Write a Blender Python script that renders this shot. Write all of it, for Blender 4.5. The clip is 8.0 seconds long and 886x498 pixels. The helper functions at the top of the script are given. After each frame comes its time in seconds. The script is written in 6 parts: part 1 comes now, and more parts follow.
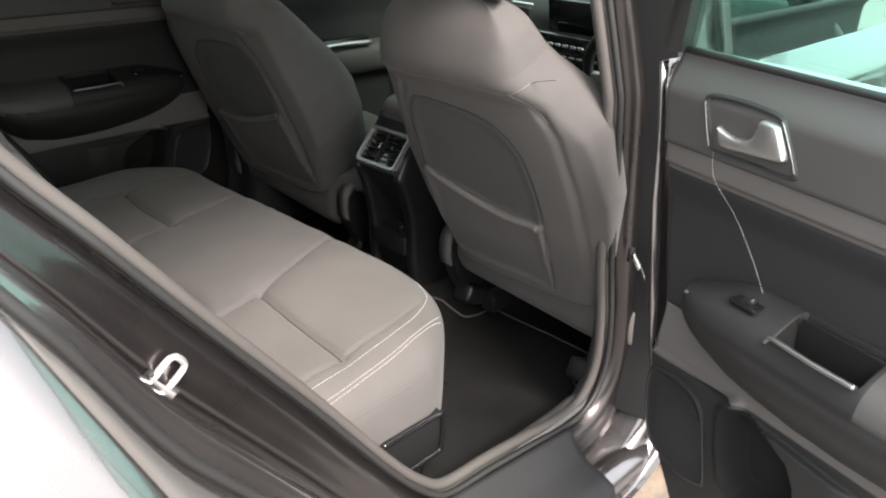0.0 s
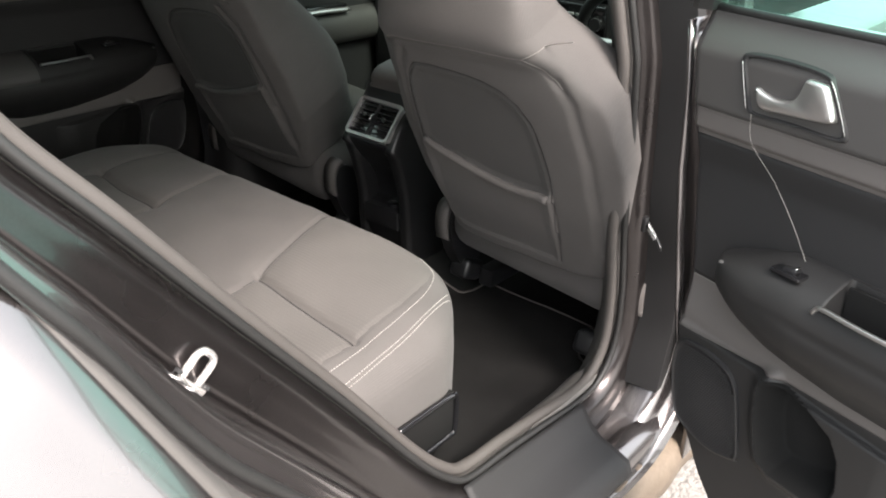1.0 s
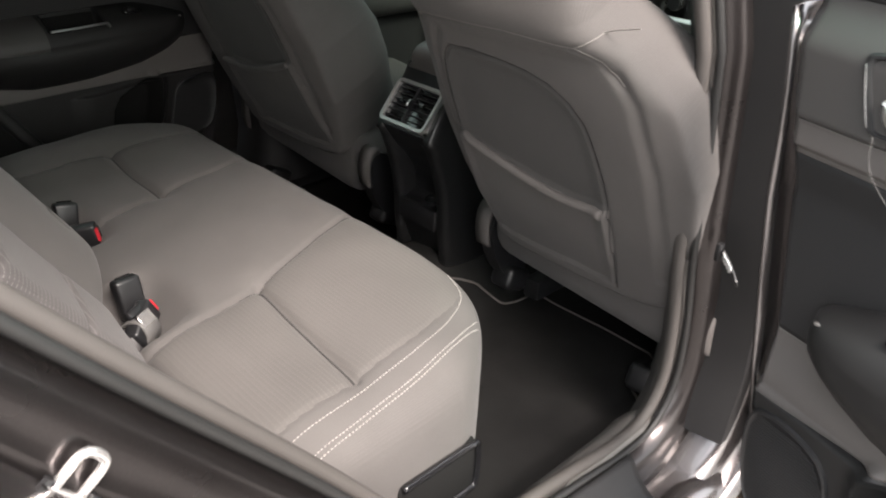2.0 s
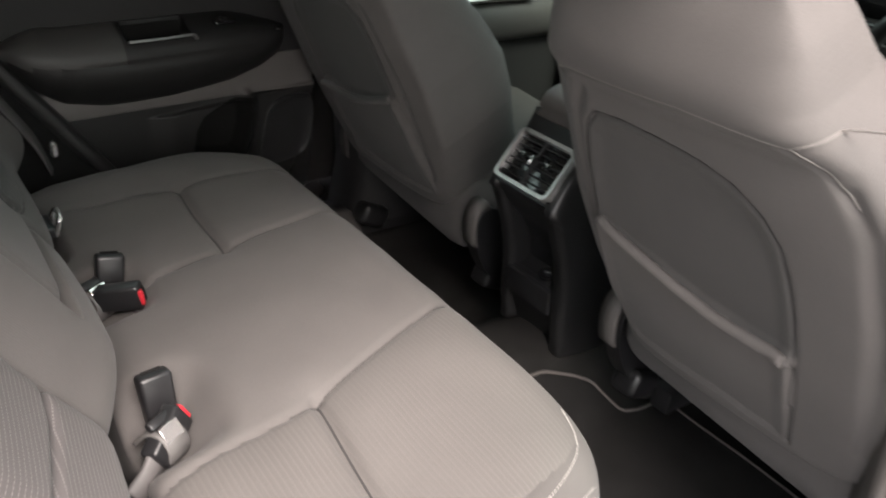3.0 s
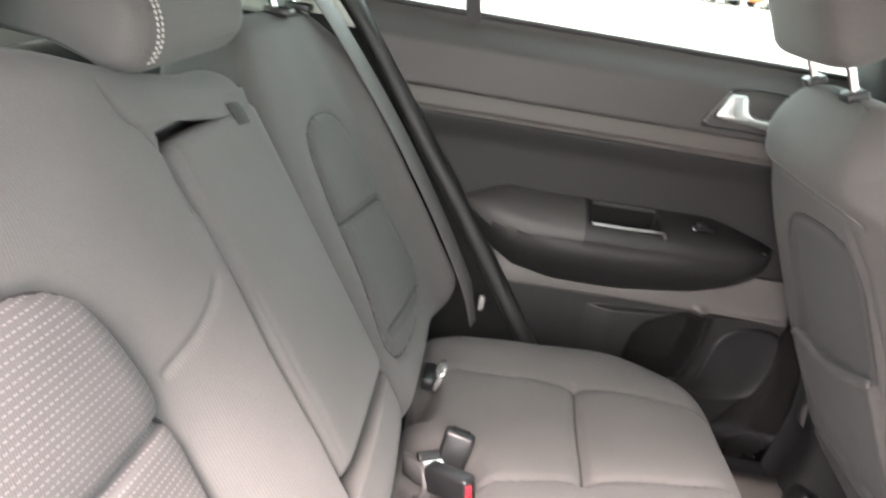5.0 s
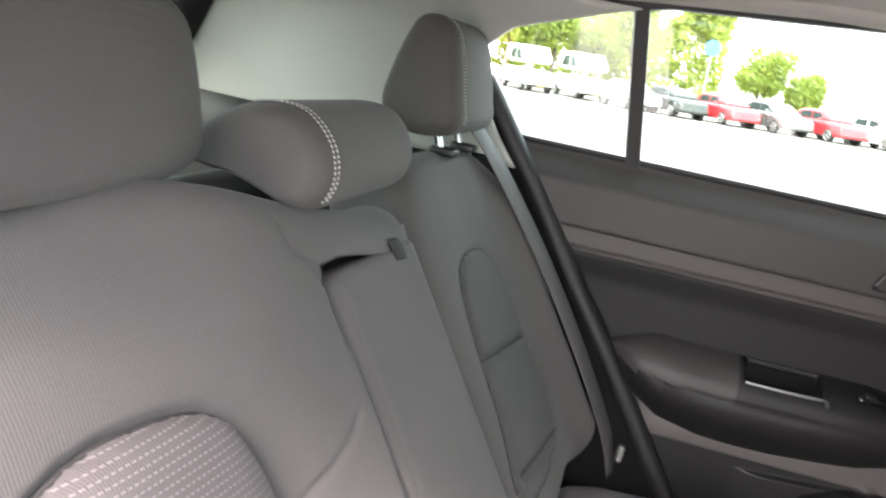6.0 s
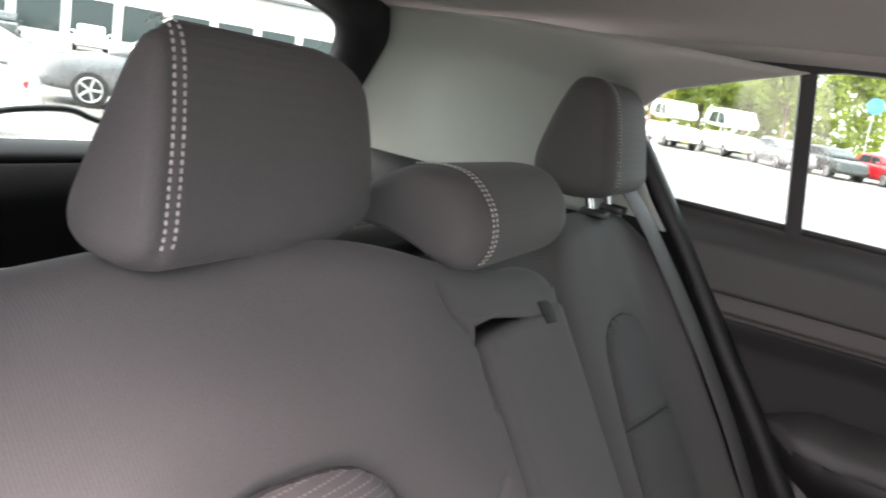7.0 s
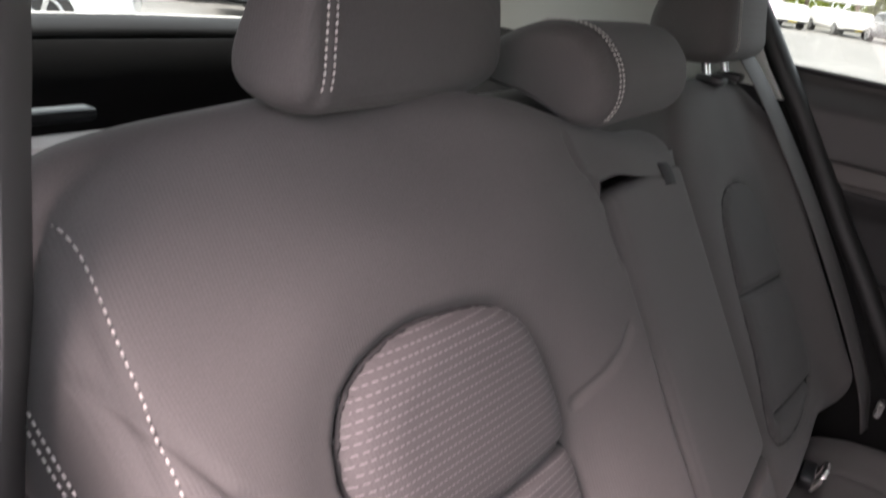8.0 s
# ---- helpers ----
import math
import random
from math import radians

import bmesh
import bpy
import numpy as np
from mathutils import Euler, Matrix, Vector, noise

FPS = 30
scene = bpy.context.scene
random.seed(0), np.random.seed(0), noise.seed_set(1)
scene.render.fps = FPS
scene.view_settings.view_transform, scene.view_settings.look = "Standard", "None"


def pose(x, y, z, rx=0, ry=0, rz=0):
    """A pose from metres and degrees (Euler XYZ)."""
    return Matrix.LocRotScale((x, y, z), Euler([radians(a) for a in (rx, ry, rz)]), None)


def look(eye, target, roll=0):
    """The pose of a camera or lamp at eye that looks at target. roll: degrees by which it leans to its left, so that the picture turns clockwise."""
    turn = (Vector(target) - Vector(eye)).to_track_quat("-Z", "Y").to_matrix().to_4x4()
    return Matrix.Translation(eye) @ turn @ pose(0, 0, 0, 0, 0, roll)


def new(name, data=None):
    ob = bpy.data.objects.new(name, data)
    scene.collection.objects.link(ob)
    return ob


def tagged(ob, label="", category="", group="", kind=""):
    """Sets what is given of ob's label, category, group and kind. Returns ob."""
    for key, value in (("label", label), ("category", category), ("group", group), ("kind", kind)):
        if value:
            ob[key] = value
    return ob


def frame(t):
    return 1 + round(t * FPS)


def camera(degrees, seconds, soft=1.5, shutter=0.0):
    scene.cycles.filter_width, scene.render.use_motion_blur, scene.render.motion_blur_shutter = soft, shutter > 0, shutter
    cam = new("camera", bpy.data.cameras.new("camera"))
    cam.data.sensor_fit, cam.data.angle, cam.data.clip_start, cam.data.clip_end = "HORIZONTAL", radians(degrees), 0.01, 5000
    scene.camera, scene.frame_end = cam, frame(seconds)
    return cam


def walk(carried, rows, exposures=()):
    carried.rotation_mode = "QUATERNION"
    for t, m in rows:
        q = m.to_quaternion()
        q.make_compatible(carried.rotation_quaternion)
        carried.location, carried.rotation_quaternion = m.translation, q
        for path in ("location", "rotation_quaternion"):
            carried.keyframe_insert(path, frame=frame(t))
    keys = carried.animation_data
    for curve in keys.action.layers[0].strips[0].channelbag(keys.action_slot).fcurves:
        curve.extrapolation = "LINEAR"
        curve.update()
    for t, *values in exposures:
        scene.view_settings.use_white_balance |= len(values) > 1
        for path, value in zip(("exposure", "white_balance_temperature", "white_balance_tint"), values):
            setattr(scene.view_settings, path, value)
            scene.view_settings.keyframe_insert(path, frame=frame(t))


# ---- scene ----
cam = camera(57.3, 8.0, soft=1.9, shutter=0.4)
ROWS = [
    (0.0, -0.7626, -1.4432, 1.5336, 65.56, -2.08, -46.47),
    (0.5, -0.7982, -1.3865, 1.5214, 64.84, -1.71, -48.06),
    (1.0, -0.7753, -1.3331, 1.505, 63.76, -1.89, -49.72),
    (1.2, -0.7301, -1.3072, 1.4995, 63.32, -2.24, -49.31),
    (2.3, -0.4819, -1.1484, 1.4666, 61.11, -2.41, -42.23),
    (2.5, -0.4351, -1.0827, 1.4661, 61.07, -2.84, -41.1),
    (3.0, -0.3244, -0.9446, 1.4515, 61.02, -3.68, -34.99),
    (3.5, -0.2059, -0.8507, 1.4421, 60.97, -5.63, -23.76),
    (4.0, -0.1795, -0.7898, 1.4205, 62.44, -7.8, -13.47),
    (4.5, -0.1579, -0.7607, 1.4113, 65.85, -8.63, -3.28),
    (5.0, -0.1453, -0.7433, 1.4182, 69.66, -9.41, 4.11),
    (6.5, -0.1614, -0.7449, 1.4447, 77.96, -11.94, 20.39),
    (7.0, -0.1727, -0.752, 1.4461, 77.97, -11.93, 25.43),
    (7.5, -0.1854, -0.7707, 1.4359, 74.8, -11.39, 30.34),
    (8.0, -0.1842, -0.7927, 1.416, 69.16, -9.99, 31.4),
]
EXPOSURES = [(0, 3.25, 6550, 13), (1, 3.25, 6550, 13), (2.5, 3.2, 6650, 15), (3, 3.5, 6650, 16), (3.5, 4.05, 6650, 18), (4, 4.65, 6700, 20), (4.5, 5.15, 6700, 22), (5, 5.5, 6700, 21), (6.5, 4.55, 6500, 28), (7, 4.2, 6550, 30), (7.5, 3.9, 6650, 33), (8, 3.6, 6700, 35)]
walk(cam, [(t, pose(x, y, z, rx, ry, rz)) for t, x, y, z, rx, ry, rz in ROWS], EXPOSURES)

# ---- world and sun: a bright overcast day ----
world = bpy.data.worlds.new("sky")
scene.world = world
world.use_nodes = True
wn = world.node_tree.nodes
sky = wn.new("ShaderNodeTexSky")
sky.sky_type = 'NISHITA'
sky.sun_disc = False
sky.sun_elevation = radians(49)
sky.sun_rotation = radians(194)
sky.dust_density = 6.0
sky.air_density = 1.5
pale = wn.new("ShaderNodeMixRGB")
pale.inputs[0].default_value = 0.65
pale.inputs[2].default_value = (8.75, 9.3, 9.35, 1)
world.node_tree.links.new(sky.outputs[0], pale.inputs[1])
world.node_tree.links.new(pale.outputs[0], wn["Background"].inputs[0])
wn["Background"].inputs[1].default_value = 0.062
sun_data = bpy.data.lights.new("sun", 'SUN')
sun_data.energy = 1.5
sun_data.angle = radians(30)
sun_data.color = (1.0, 0.93, 0.87)
sun = new("sun", sun_data)
sun.matrix_world = look((-1.9, -7.8, 9.3), (0, 0, 0))

# ---- materials ----
MATS = {}


def nodes_of(name):
    m = bpy.data.materials.new(name)
    m.use_nodes = True
    t = m.node_tree
    return m, t.nodes, t.links, t.nodes["Principled BSDF"]


def math_node(n, l, op, a, b=None, c=None):
    k = n.new("ShaderNodeMath")
    k.operation = op
    for i, v in enumerate((a, b, c)):
        if v is None:
            continue
        if isinstance(v, (int, float)):
            k.inputs[i].default_value = v
        else:
            l.new(v, k.inputs[i])
    return k.outputs[0]


def noise_node(n, l, co, scale, detail=4.0, rough=0.55):
    k = n.new("ShaderNodeTexNoise")
    k.inputs["Scale"].default_value = scale
    k.inputs["Detail"].default_value = detail
    k.inputs["Roughness"].default_value = rough
    l.new(co, k.inputs["Vector"])
    return k.outputs[0]


def surface(name, col, rough=0.5, metal=0.0, vary=0.25, big=6.0, fine=120.0, bump=0.15, bump_d=0.001, coat=0.0, spec=0.5, rough_vary=0.1, sheen=0.0):
    """A plain material with stains at a large scale, grain at a fine one, and relief."""
    m, n, l, b = nodes_of(name)
    co = n.new("ShaderNodeTexCoord").outputs["Object"]
    n1 = noise_node(n, l, co, big)
    n2 = noise_node(n, l, co, fine, 2.0)
    mixv = math_node(n, l, 'MULTIPLY_ADD', n1, vary * 1.2, 1 - vary * 0.6)
    mixv2 = math_node(n, l, 'MULTIPLY_ADD', n2, vary * 0.8, 1 - vary * 0.4)
    tot = math_node(n, l, 'MULTIPLY', mixv, mixv2)
    vm = n.new("ShaderNodeVectorMath")
    vm.operation = 'SCALE'
    vm.inputs[0].default_value = col
    l.new(tot, vm.inputs["Scale"])
    l.new(vm.outputs[0], b.inputs["Base Color"])
    b.inputs["Metallic"].default_value = metal
    b.inputs["Specular IOR Level"].default_value = spec
    l.new(math_node(n, l, 'MULTIPLY_ADD', n1, rough_vary * 2, rough - rough_vary), b.inputs["Roughness"])
    if coat:
        b.inputs["Coat Weight"].default_value = coat
        b.inputs["Coat Roughness"].default_value = 0.03
    if sheen:
        b.inputs["Sheen Weight"].default_value = sheen
        b.inputs["Sheen Roughness"].default_value = 0.4
    if bump:
        bn = n.new("ShaderNodeBump")
        bn.inputs["Strength"].default_value = bump
        bn.inputs["Distance"].default_value = bump_d
        l.new(n2, bn.inputs["Height"])
        l.new(bn.outputs[0], b.inputs["Normal"])
    MATS[name] = m
    return m


def fabric(name, col, light, mode):
    """Woven seat cloth. mode 'rib': fine upright ribs; 'dash': rows of pale stitched dashes; 'cord': broad cords."""
    m, n, l, b = nodes_of(name)
    co = n.new("ShaderNodeTexCoord").outputs["Object"]
    sep = n.new("ShaderNodeSeparateXYZ")
    l.new(co, sep.inputs[0])
    X, Z = sep.outputs[0], sep.outputs[2]
    Y = sep.outputs[1]
    n1 = noise_node(n, l, co, 7.0)
    n2 = noise_node(n, l, co, 900.0, 2.0)
    if mode == 'dash':
        row = math_node(n, l, 'DIVIDE', Z, 0.0062)
        fr = math_node(n, l, 'FRACT', row)
        online = math_node(n, l, 'LESS_THAN', fr, 0.2)
        shift = math_node(n, l, 'MULTIPLY', math_node(n, l, 'FLOOR', row), 0.37)
        fx = math_node(n, l, 'FRACT', math_node(n, l, 'ADD', math_node(n, l, 'DIVIDE', X, 0.0046), shift))
        dash = math_node(n, l, 'MULTIPLY', online, math_node(n, l, 'LESS_THAN', fx, 0.62))
        relief = math_node(n, l, 'ADD', math_node(n, l, 'SINE', math_node(n, l, 'MULTIPLY', X, 3000.0)), math_node(n, l, 'MULTIPLY', dash, 2.5))
    elif mode == 'cord':
        fx = math_node(n, l, 'FRACT', math_node(n, l, 'DIVIDE', Z, 0.0075))
        fz = math_node(n, l, 'FRACT', math_node(n, l, 'DIVIDE', X, 0.0055))
        dash = math_node(n, l, 'MULTIPLY', math_node(n, l, 'LESS_THAN', fx, 0.28), math_node(n, l, 'MULTIPLY_ADD', math_node(n, l, 'LESS_THAN', fz, 0.6), 0.6, 0.15))
        relief = math_node(n, l, 'ADD', math_node(n, l, 'SINE', math_node(n, l, 'MULTIPLY', Z, 837.8)), n2)
    else:
        dash = None
        relief = math_node(n, l, 'ADD', math_node(n, l, 'SINE', math_node(n, l, 'MULTIPLY', X, 2600.0)), math_node(n, l, 'MULTIPLY', n2, 1.5))
    v = math_node(n, l, 'MULTIPLY', math_node(n, l, 'MULTIPLY_ADD', n1, 0.35, 0.82), math_node(n, l, 'MULTIPLY_ADD', n2, 0.5, 0.75))
    vm = n.new("ShaderNodeVectorMath")
    vm.operation = 'SCALE'
    vm.inputs[0].default_value = col
    l.new(v, vm.inputs["Scale"])
    out = vm.outputs[0]
    if dash is not None:
        mx = n.new("ShaderNodeMixRGB")
        l.new(dash, mx.inputs[0])
        l.new(out, mx.inputs[1])
        mx.inputs[2].default_value = (*light, 1)
        out = mx.outputs[0]
    l.new(out, b.inputs["Base Color"])
    b.inputs["Roughness"].default_value = 0.85
    b.inputs["Specular IOR Level"].default_value = 0.25
    b.inputs["Sheen Weight"].default_value = 0.06
    b.inputs["Sheen Roughness"].default_value = 0.5
    bn = n.new("ShaderNodeBump")
    bn.inputs["Strength"].default_value = 0.15
    bn.inputs["Distance"].default_value = 0.0006
    l.new(relief, bn.inputs["Height"])
    l.new(bn.outputs[0], b.inputs["Normal"])
    MATS[name] = m
    return m


fabric("cloth", (0.075, 0.07, 0.068), None, 'rib')
fabric("cloth_dark", (0.052, 0.05, 0.049), None, 'rib')
fabric("cloth_dash", (0.07, 0.064, 0.064), (0.13, 0.121, 0.119), 'dash')
fabric("cloth_cord", (0.075, 0.07, 0.067), (0.087, 0.081, 0.077), 'cord')
surface("seam_dark", (0.018, 0.017, 0.017), 0.9, vary=0.1, bump=0)
surface("cord_edge", (0.15, 0.14, 0.132), 0.8, vary=0.1, bump=0)
surface("thread", (0.40, 0.38, 0.36), 0.8, vary=0.1, bump=0)
surface("grain_plastic", (0.05, 0.048, 0.047), 0.5, vary=0.15, fine=700, bump=0.35, bump_d=0.0006, spec=0.35)
surface("soft_plastic", (0.017, 0.0168, 0.0175), 0.62, vary=0.15, fine=700, bump=0.3, bump_d=0.0005, spec=0.3)
surface("grey_plastic", (0.085, 0.078, 0.075), 0.55, vary=0.15, fine=650, bump=0.3, bump_d=0.0006, spec=0.35)
surface("black_plastic", (0.012, 0.012, 0.013), 0.38, vary=0.2, fine=500, bump=0.1)
surface("gloss_black", (0.008, 0.008, 0.009), 0.12, vary=0.1, bump=0, coat=0.4)
surface("cheek_plastic", (0.012, 0.012, 0.0125), 0.33, vary=0.15, fine=600, bump=0.1)
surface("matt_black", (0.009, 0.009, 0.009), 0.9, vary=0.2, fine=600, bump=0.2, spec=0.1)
surface("rubber", (0.012, 0.012, 0.012), 0.55, vary=0.3, fine=300, bump=0.3)
surface("seal_grey", (0.06, 0.056, 0.053), 0.78, vary=0.3, fine=500, bump=0.4)
surface("paint", (0.135, 0.124, 0.124), 0.24, metal=0.88, vary=0.12, fine=2500, bump=0.02, bump_d=0.0002, coat=1.0)
surface("lip_rubber", (0.05, 0.045, 0.042), 0.7, vary=0.25, fine=500, bump=0.3)
surface("worn_plastic", (0.10, 0.095, 0.09), 0.55, vary=0.6, big=30, fine=160, bump=0.4)
surface("arm_plastic", (0.013, 0.0128, 0.013), 0.52, vary=0.15, fine=700, bump=0.3, bump_d=0.0005, spec=0.35)
# body paint again, darkened: the jamb's shade and dim reflections sit in its colour
surface("jamb_paint_shaded", (0.045, 0.04, 0.04), 0.3, metal=0.85, vary=0.35, big=9, fine=300, bump=0.05, bump_d=0.0003, coat=0.25)
surface("sill_dirt", (0.11, 0.085, 0.062), 0.75, vary=0.7, big=14, fine=90, bump=0.4)
surface("silver", (0.62, 0.61, 0.6), 0.22, metal=1.0, vary=0.05, bump=0.02)
surface("satin_silver", (0.55, 0.54, 0.53), 0.38, metal=0.9, vary=0.05, bump=0.03)
surface("dull_silver", (0.3, 0.295, 0.29), 0.34, metal=0.9, vary=0.05, bump=0.03)
surface("steel", (0.75, 0.73, 0.72), 0.25, metal=0.85, vary=0.2, fine=60, bump=0.05)
surface("headliner", (0.42, 0.41, 0.38), 0.95, vary=0.1, fine=600, bump=0.4, bump_d=0.0005, spec=0.1)
surface("pillar_trim", (0.45, 0.45, 0.42), 0.6, vary=0.08, fine=600, bump=0.15, bump_d=0.0004, spec=0.3)
surface("carpet", (0.02, 0.0195, 0.019), 0.95, vary=0.5, big=18, fine=800, bump=0.9, bump_d=0.002, spec=0.05)
surface("mat_cloth", (0.015, 0.0147, 0.0145), 0.95, vary=0.5, big=22, fine=700, bump=0.9, bump_d=0.002, spec=0.05)
surface("binding", (0.075, 0.068, 0.064), 0.8, vary=0.2, bump=0.2)
surface("belt_cloth", (0.085, 0.082, 0.08), 0.6, vary=0.12, fine=1200, bump=0.5, bump_d=0.0005)
surface("webbing", (0.085, 0.08, 0.08), 0.6, vary=0.15, fine=1200, bump=0.5, bump_d=0.0005)
surface("red_plastic", (0.42, 0.02, 0.03), 0.35, vary=0.05, bump=0)
surface("cover_cloth", (0.55, 0.54, 0.52), 0.7, vary=0.1, bump=0.1)
surface("asphalt", (0.165, 0.157, 0.147), 0.7, vary=0.8, big=0.8, fine=55, bump=1.0, bump_d=0.01)
surface("white_paint", (0.78, 0.78, 0.77), 0.3, vary=0.04, bump=0, coat=0.8)
surface("red_paint", (0.42, 0.02, 0.025), 0.3, vary=0.06, bump=0, coat=0.8)
surface("grey_paint", (0.16, 0.165, 0.17), 0.28, metal=0.6, vary=0.06, bump=0, coat=0.8)
surface("dark_paint", (0.03, 0.035, 0.03), 0.28, metal=0.4, vary=0.06, bump=0, coat=0.8)
surface("orange_paint", (0.5, 0.13, 0.03), 0.3, vary=0.06, bump=0, coat=0.8)
surface("car_glass_dark", (0.03, 0.045, 0.045), 0.06, vary=0.1, bump=0)
surface("tyre", (0.02, 0.02, 0.02), 0.8, vary=0.3, bump=0.3)
surface("alloy", (0.6, 0.6, 0.6), 0.3, metal=0.9, vary=0.1, bump=0)
surface("bark", (0.12, 0.09, 0.06), 0.9, vary=0.5, fine=30, bump=0.8, bump_d=0.02)
surface("leaf", (0.12, 0.17, 0.035), 0.6, vary=0.6, big=0.7, fine=4, bump=0)
surface("wall_white", (0.75, 0.75, 0.73), 0.8, vary=0.15, big=0.4, fine=8, bump=0.1)
surface("sign_blue", (0.03, 0.22, 0.5), 0.5, vary=0.05, bump=0)
surface("yellow_plate", (0.75, 0.6, 0.08), 0.5, vary=0.05, bump=0)
surface("hedge_leaf", (0.14, 0.18, 0.04), 0.6, vary=0.6, big=0.5, fine=4, bump=0)
for leafy in ("leaf", "hedge_leaf"):
    nt = MATS[leafy].node_tree
    thin = nt.nodes.new("ShaderNodeBsdfTranslucent")
    thin.inputs[0].default_value = (0.46, 0.53, 0.09, 1)
    both = nt.nodes.new("ShaderNodeMixShader")
    both.inputs[0].default_value = 0.5
    nt.links.new(nt.nodes["Principled BSDF"].outputs[0], both.inputs[1])
    nt.links.new(thin.outputs[0], both.inputs[2])
    nt.links.new(both.outputs[0], nt.nodes["Material Output"].inputs["Surface"])


def glass(name, tint):
    m, n, l, b = nodes_of(name)
    n.remove(b)
    out = n["Material Output"]
    tr, gl, mx = n.new("ShaderNodeBsdfTransparent"), n.new("ShaderNodeBsdfGlossy"), n.new("ShaderNodeMixShader")
    tr.inputs[0].default_value = (*tint, 1)
    gl.inputs["Roughness"].default_value = 0.02
    mx.inputs[0].default_value = 0.06
    l.new(tr.outputs[0], mx.inputs[1])
    l.new(gl.outputs[0], mx.inputs[2])
    l.new(mx.outputs[0], out.inputs["Surface"])
    MATS[name] = m


glass("window_glass", (0.66, 0.73, 0.69))
glass("door_glass", (0.62, 0.85, 0.78))

# ---- tools ----


def thing(name, label, category, m=None, group=""):
    ob = new(name)
    if m is not None:
        ob.matrix_world = m
    return tagged(ob, label, category, group)


def solid(name, verts, faces, mat, parent=None, label="", sharp=None, kind="", category=""):
    """One mesh object. Faces are smooth, and split along edges sharper than sharp degrees."""
    me = bpy.data.meshes.new(name)
    me.from_pydata([tuple(map(float, v)) for v in verts], [], [tuple(map(int, f)) for f in faces])
    bm = bmesh.new()
    bm.from_mesh(me)
    bmesh.ops.recalc_face_normals(bm, faces=bm.faces)
    bm.to_mesh(me)
    bm.free()
    me.materials.append(MATS[mat])
    me.polygons.foreach_set("use_smooth", [True] * len(me.polygons))
    if sharp:
        me.set_sharp_from_angle(angle=radians(sharp))
    ob = new(name, me)
    if parent is not None:
        ob.parent = parent
    return tagged(ob, label, category, "", kind)


def part(name, bm, mat, parent, label="", sharp=40):
    me = bpy.data.meshes.new(name)
    bmesh.ops.recalc_face_normals(bm, faces=bm.faces)
    bm.to_mesh(me)
    bm.free()
    me.materials.append(MATS[mat])
    me.polygons.foreach_set("use_smooth", [True] * len(me.polygons))
    me.set_sharp_from_angle(angle=radians(sharp))
    ob = new(name, me)
    if parent is not None:
        ob.parent = parent
    return tagged(ob, label)


def box(c, size, r=0.004, seg=2, m=None):
    """A box with rounded edges, as a bmesh."""
    bm = bmesh.new()
    bmesh.ops.create_cube(bm, size=1.0)
    bmesh.ops.scale(bm, vec=size, verts=bm.verts)
    if r > 0:
        bmesh.ops.bevel(bm, geom=bm.edges[:], offset=min(r, min(size) * 0.49), segments=seg, profile=0.5, affect='EDGES')
    if m is not None:
        bmesh.ops.transform(bm, matrix=m, verts=bm.verts)
    bmesh.ops.translate(bm, vec=c, verts=bm.verts)
    return bm


def rod(r, h, seg=20, m=None, r2=None):
    bm = bmesh.new()
    bmesh.ops.create_cone(bm, cap_ends=True, segments=seg, radius1=r, radius2=r if r2 is None else r2, depth=h)
    if m is not None:
        bmesh.ops.transform(bm, matrix=m, verts=bm.verts)
    return bm


def join_rings(R, closed=True, caps=True):
    """Faces over an array of rings, shape (levels, points, 3)."""
    n, k = R.shape[:2]
    V = R.reshape(-1, 3)
    F = []
    for i in range(n - 1):
        for j in range(k if closed else k - 1):
            a, b = i * k + j, i * k + (j + 1) % k
            F.append((a, b, b + k, a + k))
    if caps and closed:
        F.append(tuple(range(k)))
        F.append(tuple((n - 1) * k + j for j in range(k)))
    return V, F


def sheet(P, thick):
    """A slab from a grid of points (rows, columns, 3), thickened by the vector thick."""
    P = np.asarray(P, float)
    n, k = P.shape[:2]
    B = P + np.asarray(thick, float)
    V = np.concatenate([P.reshape(-1, 3), B.reshape(-1, 3)])
    o = n * k
    F = []
    for i in range(n - 1):
        for j in range(k - 1):
            a = i * k + j
            F += [(a, a + 1, a + k + 1, a + k), (o + a, o + a + k, o + a + k + 1, o + a + 1)]
    for j in range(k - 1):
        a, b = j, (n - 1) * k + j
        F += [(a, o + a, o + a + 1, a + 1), (b, b + 1, o + b + 1, o + b)]
    for i in range(n - 1):
        a, b = i * k, i * k + k - 1
        F += [(a, a + k, o + a + k, o + a), (b, o + b, o + b + k, b + k)]
    return V, F


def spline(pts, n, closed=False):
    """Catmull-Rom through points, n samples even in length."""
    P = np.asarray(pts, float)
    m = len(P)
    out = []
    for i in range(m if closed else m - 1):
        if closed:
            a, b, c, d = P[i - 1], P[i], P[(i + 1) % m], P[(i + 2) % m]
        else:
            a, b, c, d = P[max(i - 1, 0)], P[i], P[i + 1], P[min(i + 2, m - 1)]
        for t in np.arange(16) / 16:
            out.append(0.5 * (2 * b + (c - a) * t + (2 * a - 5 * b + 4 * c - d) * t * t + (3 * b - a - 3 * c + d) * t ** 3))
    out.append(P[0] if closed else P[-1])
    out = np.array(out)
    return even(out, n, closed)


def even(out, n, closed=False):
    out = np.asarray(out, float)
    s = np.r_[0, np.cumsum(np.linalg.norm(np.diff(out, axis=0), axis=1))]
    q = np.linspace(0, s[-1], n + 1)[:-1] if closed else np.linspace(0, s[-1], n)
    return np.stack([np.interp(q, s, out[:, k]) for k in range(out.shape[1])], 1)


